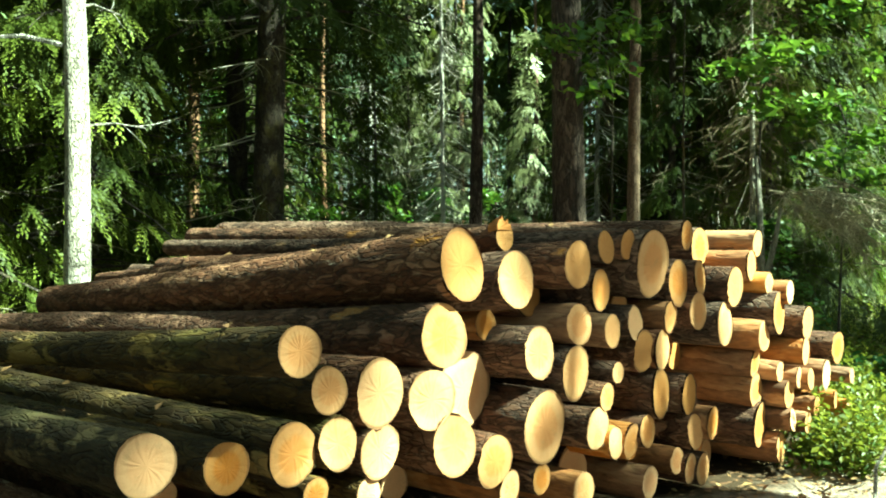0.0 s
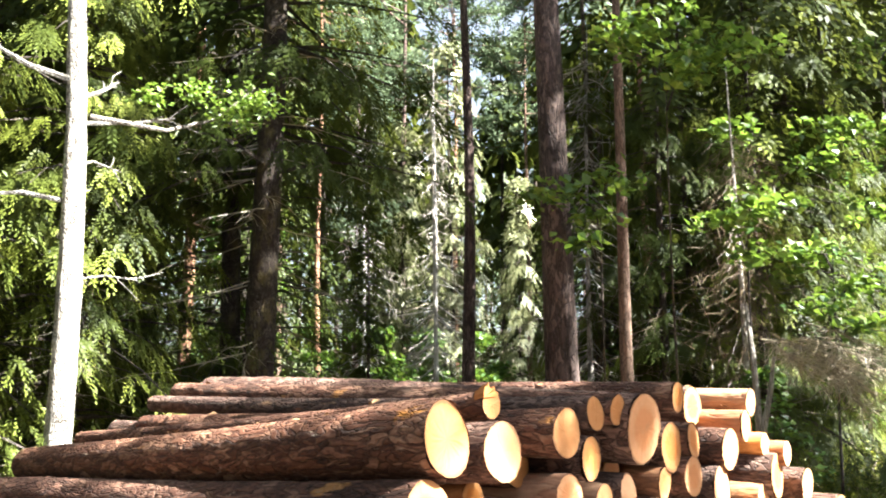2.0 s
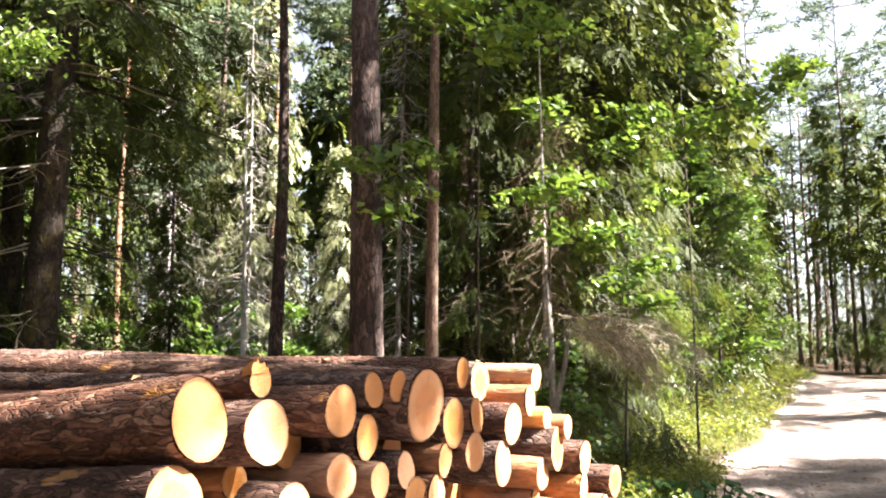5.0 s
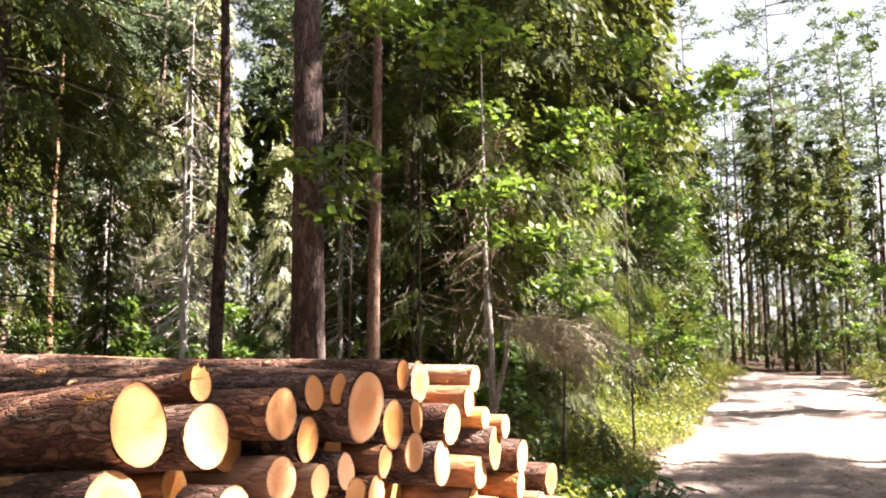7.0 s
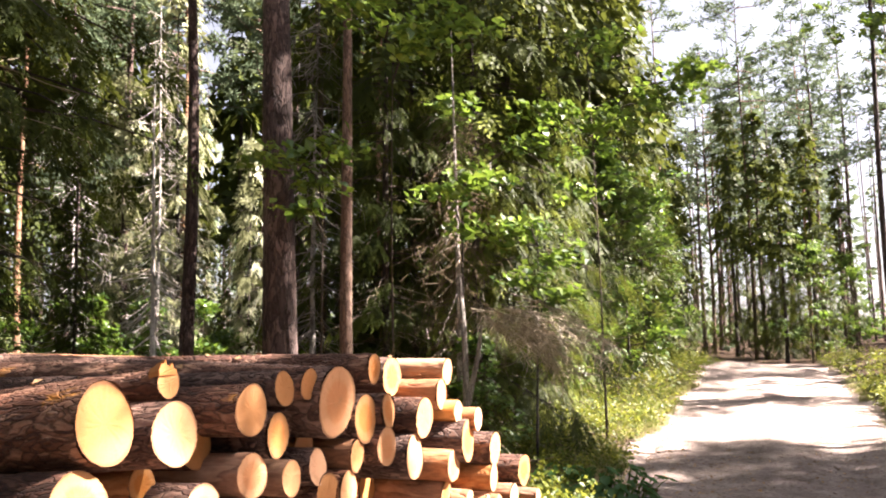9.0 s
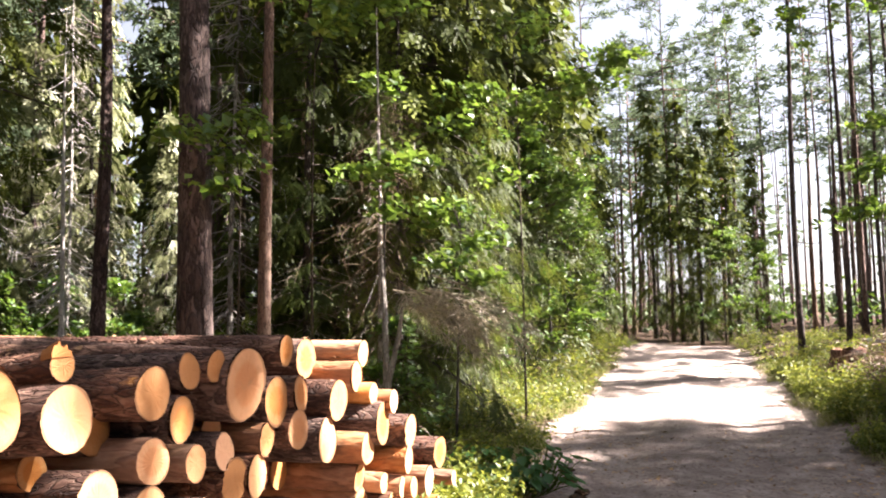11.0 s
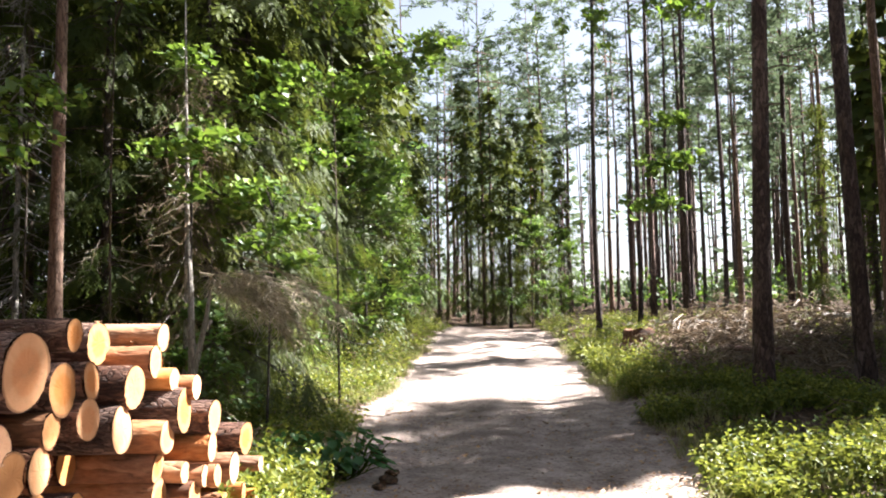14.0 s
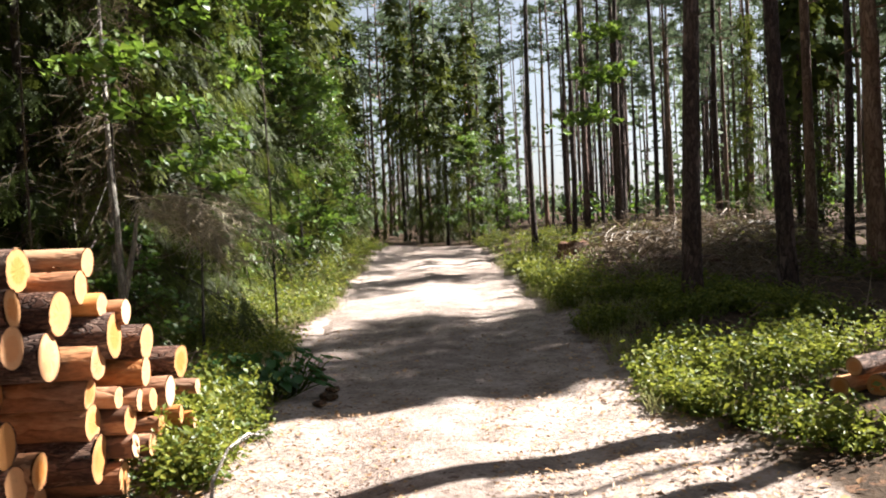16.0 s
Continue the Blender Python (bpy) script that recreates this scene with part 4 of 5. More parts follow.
strew([PINE_TALL, PINE_FAR_RUDDY], 4, (22, 30), (7, 15), 3.0, 0.55, 0.8)
strew([PINE_FAR, PINE_FAR_RUDDY, PINE_FAR], 32, (40, 80), (-24, 14), 2.8)
strew([PINE_FAR, PINE_FAR_RUDDY], 14, (40, 62), (-14, 3), 2.0)
strew([PINE_FAR, PINE_FAR_RUDDY], 16, (-20, -6), (-9, 8), 3.6)


# far woods that close the view
def far_woods():
    rng = np.random.RandomState(17)
    trunks, st, wy, ln, wd, lt = Tubes(), [], [], [], [], []
    for k in range(420):
        a, d = rng.uniform(-1.7, 1.75), rng.uniform(58, 125)
        x, y = d * math.sin(a + 0.6), d * math.cos(a + 0.6)
        u, v = along(x, y)
        if abs(v) < 3 and u < 60 or 0.84 < a + 0.6 < 0.925 and k % 4:
            continue
        g, h = float(ground_h(x, y)), rng.uniform(15, 22)
        trunks.add([(x, y, g - 0.3), (x + rng.normal(0, 0.1), y, g + h * 0.5), (x, y, g + h)], rng.uniform(0.12, 0.2), 0.03, 5)
        leafy_low = rng.rand() < 0.4
        m = 130
        f = rng.uniform(0.05 if leafy_low else 0.42, 1.0, m)
        r = (1.05 - f) * (2.6 if leafy_low else 3.6) * np.sqrt(rng.uniform(0.05, 1, m))
        t = rng.uniform(0, 6.28, m)
        st.append(np.stack([x + r * np.cos(t), y + r * np.sin(t), g + h * f], 1))
        wy.append(np.stack([np.cos(t), np.sin(t), rng.uniform(-0.7, 0.3, m)], 1) + rng.normal(0, 0.4, (m, 3)))
        ln.append(rng.uniform(0.5, 1.2, m))
        wd.append(rng.uniform(0.25, 0.6, m))
        lt.append(rng.uniform(0, 0.7, m))
    for k in range(90):
        u, v = rng.uniform(42, 80), rng.uniform(5, 45)
        x, y = spot(u, v)
        g, h = float(ground_h(x, y)), rng.uniform(13, 19)
        trunks.add([(x, y, g - 0.3), (x + rng.normal(0, 0.15), y, g + h * 0.5), (x + rng.normal(0, 0.15), y, g + h)], rng.uniform(0.07, 0.13), 0.03, 5)
    for k in range(700):
        a, d = rng.uniform(-1.7, 1.75), rng.uniform(50, 120)
        x, y = d * math.sin(a + 0.6), d * math.cos(a + 0.6)
        m = 14
        c = np.array([x, y, float(ground_h(x, y))])
        st.append(c + rng.uniform(-1, 1, (m, 3)) * (0.9, 0.9, 0.6) + (0, 0, 0.8))
        wy.append(rng.normal(0, 1, (m, 3)) + (0, 0, 0.7))
        ln.append(rng.uniform(0.4, 0.9, m))
        wd.append(rng.uniform(0.2, 0.5, m))
        lt.append(rng.uniform(0.2, 1.0, m))
    c = []
    for k in range(380):
        a, d = rng.uniform(-0.6, 1.75), rng.uniform(48, 110)
        x, y = d * math.sin(a + 0.3), d * math.cos(a + 0.3)
        u, v = along(x, y)
        if -9 < v < 2.5 and u < 50:
            continue
        h = rng.uniform(0.6, 3.0)
        c.append(np.array([x, y, float(ground_h(x, y)) + 0.3]) + rng.normal(0, 1, (60, 3)) * (1.1, 1.1, 0) + rng.uniform(0, 1, (60, 3)) * (0, 0, h))
    c = np.concatenate(c)
    n = len(c)
    v, f, t = blades(c, rng.normal(0, 0.7, (n, 3)) + (0.3, -0.3, 0.7), rng.uniform(0, 6.28, n), rng.uniform(0.2, 0.45, n), rng.uniform(0.15, 0.3, n), rng.uniform(0, 0.6, n) ** 4)
    tagged(mesh_object("far_thicket", v, f, BROAD_LEAVES, tips=t), "distant light-green thicket between the trunks", "thicket", kind="stuff")
    st, wy, ln, wd, lt = (np.concatenate(q) for q in (st, wy, ln, wd, lt))
    v, f, t = needles(st, wy, ln, wd, rng.uniform(-1.5, 1.5, len(st)), lt)
    woods = tagged(mesh_object("far_woods", v, f, PINE_NEEDLES, tips=t), "distant pine and spruce wood closing the view", "woods", kind="stuff")
    tagged(mesh_object("trunks", trunks.v, trunks.f, PINE_BARK, woods), kind="stuff")


far_woods()


# ---- undergrowth ----
def bilberry(seed, tall=0.22, leaves=70):
    rng = np.random.RandomState(seed)
    c, nrm = [], []
    for s in range(9):
        a, r = rng.uniform(0, 6.28), rng.uniform(0.02, 0.16)
        top = np.array([r * math.cos(a) * 1.5, r * math.sin(a) * 1.5, tall * rng.uniform(0.6, 1.2)])
        for k in range(leaves // 9):
            t = rng.uniform(0.3, 1.05)
            c.append(top * (t ** 0.7 if t < 1 else 1) * np.array([1, 1, t]) + rng.normal(0, 0.022, 3))
            nrm.append((rng.normal(0, 0.7), rng.normal(0, 0.7), 1))
    n = len(c)
    ln = rng.uniform(0.030, 0.058, n)
    # tip colour grows with height, painting the plant's top as sunlit
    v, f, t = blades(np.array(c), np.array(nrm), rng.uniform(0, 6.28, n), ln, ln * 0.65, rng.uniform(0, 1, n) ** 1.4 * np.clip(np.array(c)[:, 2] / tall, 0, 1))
    return v, f, t


def grass(seed, n=26, tall=0.19):
    rng = np.random.RandomState(seed)
    st = np.stack([rng.normal(0, 0.05, n), rng.normal(0, 0.05, n), np.zeros(n)], 1)
    wy = np.stack([rng.normal(0, 0.4, n), rng.normal(0, 0.4, n), np.ones(n)], 1)
    v, f, t = strips(st, wy, rng.uniform(0.5, 1.1, n) * tall, rng.uniform(0.006, 0.011, n), rng.uniform(0, 3, n), rng.uniform(0, 0.35, n), rng.uniform(0, 1, n))
    return v, f, t


def beds(count, u_range, v_range, rng, patchy=0.0, gap_left=True):
    out = []
    while len(out) < count:
        u, v = rng.uniform(*u_range), rng.uniform(*v_range)
        x, y = spot(u, v)
        edge = 0.25 * float(lumps(1.4 * x, 1.4 * y))
        if -2.0 - 1.4 * edge < v < 1.5 + 1.4 * edge:
            continue
        if -8.6 < v < -1.9 and -0.5 < u < 6.5:
            continue
        if 12.2 < u < 17.5 and 2.1 - 0.1 * (u - 15) < v < 5.5 and (37 * u) % 1 < 0.88:
            continue
        if float(lumps(0.9 * x + 3, 0.9 * y)) < patchy - 0.35 + 0.3 * rng.rand():
            continue
        out.append((x, y, float(ground_h(x, y)) - 0.01))
    return out


def verge_patch(count, rng):
    """Places in a narrow bed slanting along the track's edge."""
    out = []
    for k in range(count):
        u = rng.uniform(5.35, 7.35)
        x, y = spot(u, 1.38 + 0.34 * (7.25 - u) + rng.triangular(0, 0.12, 0.36))
        out.append((x, y, float(ground_h(x, y)) - 0.05))
    return out


def pile_end(count, rng):
    """Places along the foot of the stack's end, between it and the wheel rut."""
    out = []
    for k in range(count):
        x, y = spot(rng.uniform(5.5, 7.3), rng.triangular(-2.25, -1.95, -1.6))
        out.append((x, y, float(ground_h(x, y)) - 0.02))
    return out


bush_rng = np.random.RandomState(9)
BUSHES = [bilberry(s, 0.24, 72) for s in range(41, 46)]
TALL_BUSHES = [bilberry(s, 0.36, 90) for s in range(56, 60)]
FAR_BUSHES = [bilberry(s, 0.3, 27) for s in range(46, 50)]
for v, f, t in FAR_BUSHES:
    v *= (1.6, 1.6, 1.2)
GRASSES = [grass(s) for s in range(51, 55)]
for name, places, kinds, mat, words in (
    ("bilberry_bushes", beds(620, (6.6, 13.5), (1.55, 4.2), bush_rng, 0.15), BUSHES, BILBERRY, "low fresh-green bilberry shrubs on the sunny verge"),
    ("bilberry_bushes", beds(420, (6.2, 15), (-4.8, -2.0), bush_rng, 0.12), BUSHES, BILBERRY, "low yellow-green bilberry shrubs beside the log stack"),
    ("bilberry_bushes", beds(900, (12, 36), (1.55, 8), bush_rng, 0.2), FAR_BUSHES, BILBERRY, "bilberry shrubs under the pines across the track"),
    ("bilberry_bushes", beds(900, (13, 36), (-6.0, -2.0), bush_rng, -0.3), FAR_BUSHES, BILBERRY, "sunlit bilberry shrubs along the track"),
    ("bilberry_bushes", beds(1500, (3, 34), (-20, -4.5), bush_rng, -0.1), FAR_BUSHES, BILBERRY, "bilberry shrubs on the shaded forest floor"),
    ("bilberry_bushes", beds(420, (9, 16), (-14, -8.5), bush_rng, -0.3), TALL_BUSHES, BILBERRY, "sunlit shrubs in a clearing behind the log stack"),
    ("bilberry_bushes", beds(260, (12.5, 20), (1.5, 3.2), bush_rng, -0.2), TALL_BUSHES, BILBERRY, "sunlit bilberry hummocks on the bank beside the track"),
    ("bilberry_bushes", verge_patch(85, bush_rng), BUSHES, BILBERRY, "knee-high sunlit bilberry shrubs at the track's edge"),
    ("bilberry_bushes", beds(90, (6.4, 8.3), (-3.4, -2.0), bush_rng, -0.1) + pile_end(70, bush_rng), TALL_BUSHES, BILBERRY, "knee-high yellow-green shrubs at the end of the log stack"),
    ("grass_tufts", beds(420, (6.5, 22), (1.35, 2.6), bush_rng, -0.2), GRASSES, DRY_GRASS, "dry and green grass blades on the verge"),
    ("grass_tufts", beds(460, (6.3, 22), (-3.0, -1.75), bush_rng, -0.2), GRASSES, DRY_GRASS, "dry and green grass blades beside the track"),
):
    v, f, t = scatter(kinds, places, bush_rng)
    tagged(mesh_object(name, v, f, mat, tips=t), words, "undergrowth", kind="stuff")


# ---- single trees and boughs near the stack ----
def grey_aspen():
    """Sunlit pale trunk behind the stack with dead limbs and one leafy bough."""
    rng = np.random.RandomState(61)
    tree = new("aspen_tree")
    axis = trunk_part(tree, 13.0, 0.125, PALE_BARK, rng, -0.035, 20, 90, 0.035, lambda z: 0.055 * math.sin(0.66 * max(z, 0) - 0.25) - 0.01 * max(0, z - 5))
    base = np.array([-3.0, 8.1, float(ground_h(-3.0, 8.1))])
    for end, mid, r in (((-2.22, 8.25, 4.02), (-2.6, 8.2, 3.95), 0.022), ((-3.75, 7.6, 3.12), (-3.4, 7.85, 3.2), 0.028), ((-2.66, 8.13, 3.46), (-2.9, 8.1, 3.55), 0.016),
                        ((-2.47, 8.18, 2.46), (-2.75, 8.15, 2.5), 0.013), ((-3.9, 7.5, 4.6), (-3.4, 7.8, 4.35), 0.035), ((-2.75, 8.2, 4.35), (-2.9, 8.1, 4.2), 0.03), ((-2.3, 8.2, 5.6), (-2.7, 8.1, 5.3), 0.02)):
        limb = Tubes()
        e, m = np.array(end) - base, np.array(mid) - base
        a = np.array([*axis(m[2] - 0.05), m[2] - 0.05])
        limb.add([a, m, e], r, r * 0.4, 6)
        for k in range(3):
            q = m + (e - m) * rng.uniform(0.3, 1.0)
            d = (e - m) * rng.uniform(0.3, 0.7) + rng.normal(0, 0.09, 3)
            limb.add([q, q + 0.5 * d, q + d + rng.normal(0, 0.03, 3)], r * 0.4, 0.003, 4)
        mesh_object("limb", limb.v, limb.f, PALE_BARK, tree)
    limb, c = Tubes(), []
    path = [np.array(p) - base for p in ((-2.95, 8.1, 3.98), (-2.3, 8.25, 3.9), (-1.85, 8.35, 4.05), (-1.5, 8.4, 4.4))]
    limb.add(path, 0.024, 0.008, 6)
    mesh_object("limb", limb.v, limb.f, PALE_BARK, tree)
    for p, s, n in (((-1.5, 8.4, 4.25), 0.14, 260), ((-1.7, 8.4, 4.05), 0.12, 140), ((-2.05, 8.3, 4.3), 0.1, 120), ((-2.45, 8.3, 4.25), 0.1, 90), ((-3.85, 7.6, 3.3), 0.16, 150)):
        c.append(np.array(p) - base + rng.normal(0, s, (n, 3)) * (1, 1, 0.6))
    c = np.concatenate(c)
    n = len(c)
    v, f, t = blades(c, rng.normal(0, 0.6, (n, 3)) + (0.2, -0.2, 0.8), rng.uniform(0, 6.28, n), rng.uniform(0.04, 0.09, n), rng.uniform(0.03, 0.06, n), rng.uniform(0.2, 1.0, n))
    tagged(mesh_object("foliage", v, f, BROAD_LEAVES, tree, tips=t), kind="stuff")
    tree.location = base
    return tagged(tree, "pale sunlit aspen trunk with dead limbs behind the log stack", "aspen tree")


grey_aspen()


def dead_spruce(x, y, height, seed, low, high, words, mat=None, many=130, stem=None):
    """Dead sapling: bleached stem with bare, down-swept twigs."""
    rng = np.random.RandomState(seed)
    tree = new("dead_spruce")
    axis = trunk_part(tree, height, 0.05, stem or PALE_BARK, rng, 0.01, 8)
    limbs = Tubes()
    for k in range(many):
        z, a = rng.uniform(low, high), rng.uniform(0, 6.28)
        L = rng.uniform(0.3, 0.85) * (1.2 - 0.5 * z / height)
        fall, thick = rng.uniform(0.3, 1.1), 0.0035 if mat is BROWN_TWIGS else 0.010
        cx, cy = axis(z)
        p = [np.array([cx + L * t * math.cos(a), cy + L * t * math.sin(a), z - L * (fall * t - 0.25 * t * t) + rng.normal(0, 0.03)]) for t in (0, 0.5, 1)]
        limbs.add(p, thick, 0.3 * thick, 4)
        for q in range(3):
            w = p[1] + (p[2] - p[1]) * rng.uniform(0, 1)
            d = rng.normal(0, 0.1, 3) + (0, 0, -0.12)
            limbs.add([w, w + 0.5 * d, w + d], 0.004, 0.002, 3)
    tagged(mesh_object("dead_branching", limbs.v, limbs.f, mat or PALE_BARK, tree), kind="stuff")
    tree.location = (x, y, float(ground_h(x, y)))
    return tagged(tree, words, "dead tree")


dead_spruce(0.74, 17.0, 8.5, 62, 1.2, 7.8, "bleached dead spruce sapling with bare drooping twigs")
dead_spruce(0.55, 13.7, 6.0, 68, 1.5, 3.6, "bleached white dead spruce sapling with bare drooping twigs", BLEACHED, 46, BLEACHED)
dead_spruce(2.35, 10.6, 6.0, 63, 1.5, 5.5, "grey dead spruce stem between the pines")
dead_spruce(-0.6, 15.5, 7.0, 64, 1.0, 6.5, "grey dead spruce in the wood's shade")
dead_spruce(3.75, 9.55, 5.2, 65, 0.7, 4.2, "half-dead spruce with a tangle of brown lower twigs", BROWN_TWIGS, 260)


def sapling(x, y, height, seed, pads, words, leaf=1.0):
    """Young tree whose boughs carry leaf pads: each pad is a middle, a spread and a number of leaves."""
    rng = np.random.RandomState(seed)
    tree = new("maple_sapling")
    base = np.array([x, y, float(ground_h(x, y))])
    axis = trunk_part(tree, height, 0.018, SPRUCE_BARK, rng, rng.normal(0, 0.03), 8)
    limbs, c = Tubes(), []
    for px, py, pz, s, n in pads:
        p = np.array([px, py, pz]) - base
        z = max(0.4, min(p[2] - 0.25, height - 0.3))
        a = np.array([*axis(z), z])
        limbs.add([a, a + (p - a) * 0.5 + (0, 0, 0.1), p, p + (p - a) * 0.25], 0.013, 0.004, 5)
        for k in range(n // 6):
            q = p + rng.normal(0, s, 3) * (1, 1, 0.35)
            c.extend(q + rng.normal(0, 0.07, (6, 3)) * (1, 1, 0.6))
    c = np.array(c)
    n = len(c)
    size = leaf * rng.uniform(0.075, 0.15, n)
    v, f, t = blades(c, rng.normal(0, 0.45, (n, 3)) + (0.25, -0.2, 0.9), rng.uniform(0, 6.28, n), size, size * 0.8, rng.uniform(0, 1, n) ** 1.5)
    tagged(mesh_object("branching", limbs.v, limbs.f, SPRUCE_BARK, tree), kind="stuff")
    tagged(mesh_object("foliage", v, f, BROAD_LEAVES, tree, tips=t), kind="stuff")
    tree.location = base
    return tagged(tree, words, "maple sapling", "maple saplings")


sapling(2.0, 8.75, 4.4, 71, [(1.55, 8.75, 3.45, 0.16, 110), (2.1, 8.6, 3.55, 0.15, 90), (1.75, 8.7, 2.95, 0.12, 70), (1.9, 8.65, 3.2, 0.15, 60)], "thin maple sapling with light leaves before the big pine")
sapling(2.75, 8.7, 5.6, 72, [(2.3, 8.4, 4.95, 0.2, 190), (2.8, 8.25, 4.6, 0.22, 230), (3.15, 8.1, 4.8, 0.18, 140), (2.7, 8.3, 5.3, 0.2, 120)], "maple sapling with a bright sunlit spray of leaves")
sapling(3.55, 8.75, 3.6, 73, [(3.1, 8.2, 3.05, 0.14, 110), (3.4, 8.05, 3.15, 0.14, 110), (3.3, 8.2, 2.7, 0.14, 60)], "small maple with pale sunlit leaf tips")
sapling(4.5, 9.0, 3.2, 74, [(4.2, 8.65, 2.25, 0.12, 80), (4.5, 8.5, 2.05, 0.13, 90), (4.8, 8.9, 2.5, 0.2, 120), (4.6, 9.3, 2.9, 0.2, 100)], "small maple with glossy light-reflecting leaves")
sapling(6.2, 10.2, 6.2, 75, [(6.2, 9.8, 4.5, 0.22, 220), (6.7, 9.4, 4.75, 0.22, 220), (7.05, 9.1, 5.0, 0.2, 200), (5.4, 10.2, 4.6, 0.22, 180), (5.9, 10.2, 3.6, 0.2, 80), (6.5, 10.4, 5.8, 0.3, 180)],
        "maple hanging bright lime-green leaves over the verge")
sapling(4.3, 10.3, 5.6, 76, [(4.0, 9.9, 4.5, 0.2, 130), (4.6, 9.7, 2.9, 0.22, 150), (4.2, 10.0, 3.7, 0.2, 110), (5.0, 10.2, 4.2, 0.25, 140)], "young maple in the half shade of the spruces")
sapling(16.4, 12.5, 10.0, 77, [(16.9, 12.2, 4.9, 0.35, 300), (16.75, 12.35, 3.9, 0.4, 240), (17.0, 12.1, 5.9, 0.3, 200), (17.1, 12.0, 8.8, 0.45, 260), (15.6, 13.4, 8.4, 0.5, 160)], "slim young birch with yellow-green leaves among the pines", leaf=1.6)


def hanging_deadwood():
    """A broken spruce bough, brown and bare, hanging to the ground."""
    rng = np.random.RandomState(81)
    thing = new("dead_bough")
    limbs = Tubes()
    for k in range(13):
        a = np.array([3.85 + rng.normal(0, 0.2), 8.6 + rng.normal(0, 0.15), 1.88 + rng.normal(0, 0.13)])
        e = a + (rng.uniform(0.45, 1.25), rng.uniform(-0.6, 0.1), rng.uniform(-0.62, -0.28))
        m = 0.5 * (a + e) + (rng.normal(0, 0.1), 0, rng.uniform(0.0, 0.3))
        limbs.add([(1 - t) ** 2 * a + 2 * t * (1 - t) * m + t * t * e for t in (0, 0.25, 0.5, 0.75, 1)], 0.009, 0.003, 4)
        for j in range(80):
            t = rng.uniform(0.1, 1)
            q = (1 - t) ** 2 * a + 2 * t * (1 - t) * m + t * t * e
            d = np.array([rng.normal(0.05, 0.12), rng.normal(-0.02, 0.12), -rng.uniform(-0.04, 0.24)])
            limbs.add([q, q + 0.5 * d + rng.normal(0, 0.02, 3), q + d + rng.normal(0, 0.02, 3)], 0.0045, 0.0015, 3)
    tagged(mesh_object("brushwork", limbs.v, limbs.f, TWIG_GREY, thing), kind="stuff")
    stem = Tubes()
    g = float(ground_h(3.47, 8.58))
    stem.add([(3.47, 8.58, g - 0.1), (3.46, 8.58, 1.2), (3.5, 8.7, 1.8), (3.55, 8.9, 2.3)], 0.045, 0.02, 8)
    stem.add([(3.47, 8.58, 0.9), (3.58, 8.52, 1.45), (3.62, 8.5, 1.75)], 0.035, 0.015, 7)
    mesh_object("stem", stem.v, stem.f, DEAD_WOOD, thing)
    return tagged(thing, "dry brown spruce bough hanging from a forked stem", "dead bough")


hanging_deadwood()


# ---- things across the track ----
def stump(x, y, r, h):
    rng = np.random.RandomState(83)
    v, f = rough_cut(lambda q: r * (1.5 - 0.5 * min(1, 2 * q)), h, rng, 18, 6, 0.16)
    ob = mesh_object("tree_stump", v, f, LOG_BARK, smooth=True)
    for i, (a, b, c) in enumerate(v):
        lean = 0.3 * h * (a / h) ** 2 * math.sin(3 * math.atan2(c, b) + 1)
        v[i] = (a + 0.35 * lean, b * (1 + 0.12 * math.sin(4 * math.atan2(c, b))), c * (1 + 0.1 * math.sin(5 * math.atan2(b, c))))
    ring = v[-18:]
    cy, cz = sum(p[1] for p in ring) / 18, sum(p[2] for p in ring) / 18
    cv = [(h - 0.06, cy, cz)] + [(p[0] + rng.uniform(-0.03, 0.01), cy + (p[1] - cy) * 0.97, cz + (p[2] - cz) * 0.97) for p in ring]
    mesh_object("cut_face", cv, [(0, 1 + j, 1 + (j + 1) % 18) for j in range(18)], LOG_BARK, ob, uvs=[((p[1] - cy) / r, (p[2] - cz) / r) for p in cv])
    ob.matrix_world = pose(x, y, float(ground_h(x, y)) - 0.05, 0, -90, 0)
    return tagged(ob, "old brown tree stump among bilberry shrubs", "tree stump")


stump(12.85, 10.25, 0.27, 0.46)


def lying_log(x, y, turn, length, r, mat, words, seed, lift=0.0):
    rng = np.random.RandomState(seed)
    v, f = rough_cut(lambda q: r * (1 - 0.15 * q), length, rng, 16, 10, 0.04)
    ob = mesh_object("fallen_log", v, f, mat, smooth=True)
    for end in (0, 1):
        ring = v[-16:] if end else v[:16]
        cy, cz = sum(p[1] for p in ring) / 16, sum(p[2] for p in ring) / 16
        x0 = length + 0.004 if end else -0.004
        cv = [(x0, cy, cz)] + [(x0, cy + (p[1] - cy) * 0.985, cz + (p[2] - cz) * 0.985) for p in ring]
        fs = [(0, 1 + j, 1 + (j + 1) % 16) if end else (0, 1 + (j + 1) % 16, 1 + j) for j in range(16)]
        mesh_object("cut_end", cv, fs, CUT_WOOD, ob, uvs=[((p[1] - cy) / r, (p[2] - cz) / r) for p in cv])
    ob.matrix_world = pose(x, y, float(ground_h(x, y)) + r * 0.8 + lift, 0, 0, turn)
    return tagged(ob, words, "log", "logs lying across the track")


lying_log(14.0, 10.7, -52, 2.4, 0.13, PALE_BARK, "bleached barkless log lying in the slash", 91, 0.25)
lying_log(12.0, 8.9, -64, 1.9, 0.08, LOG_BARK, "dark thin log lying in the slash", 90, 0.05)
lying_log(15.6, 10.1, -40, 2.8, 0.10, PALE_BARK, "bleached barkless log lying in the slash", 92, 0.2)
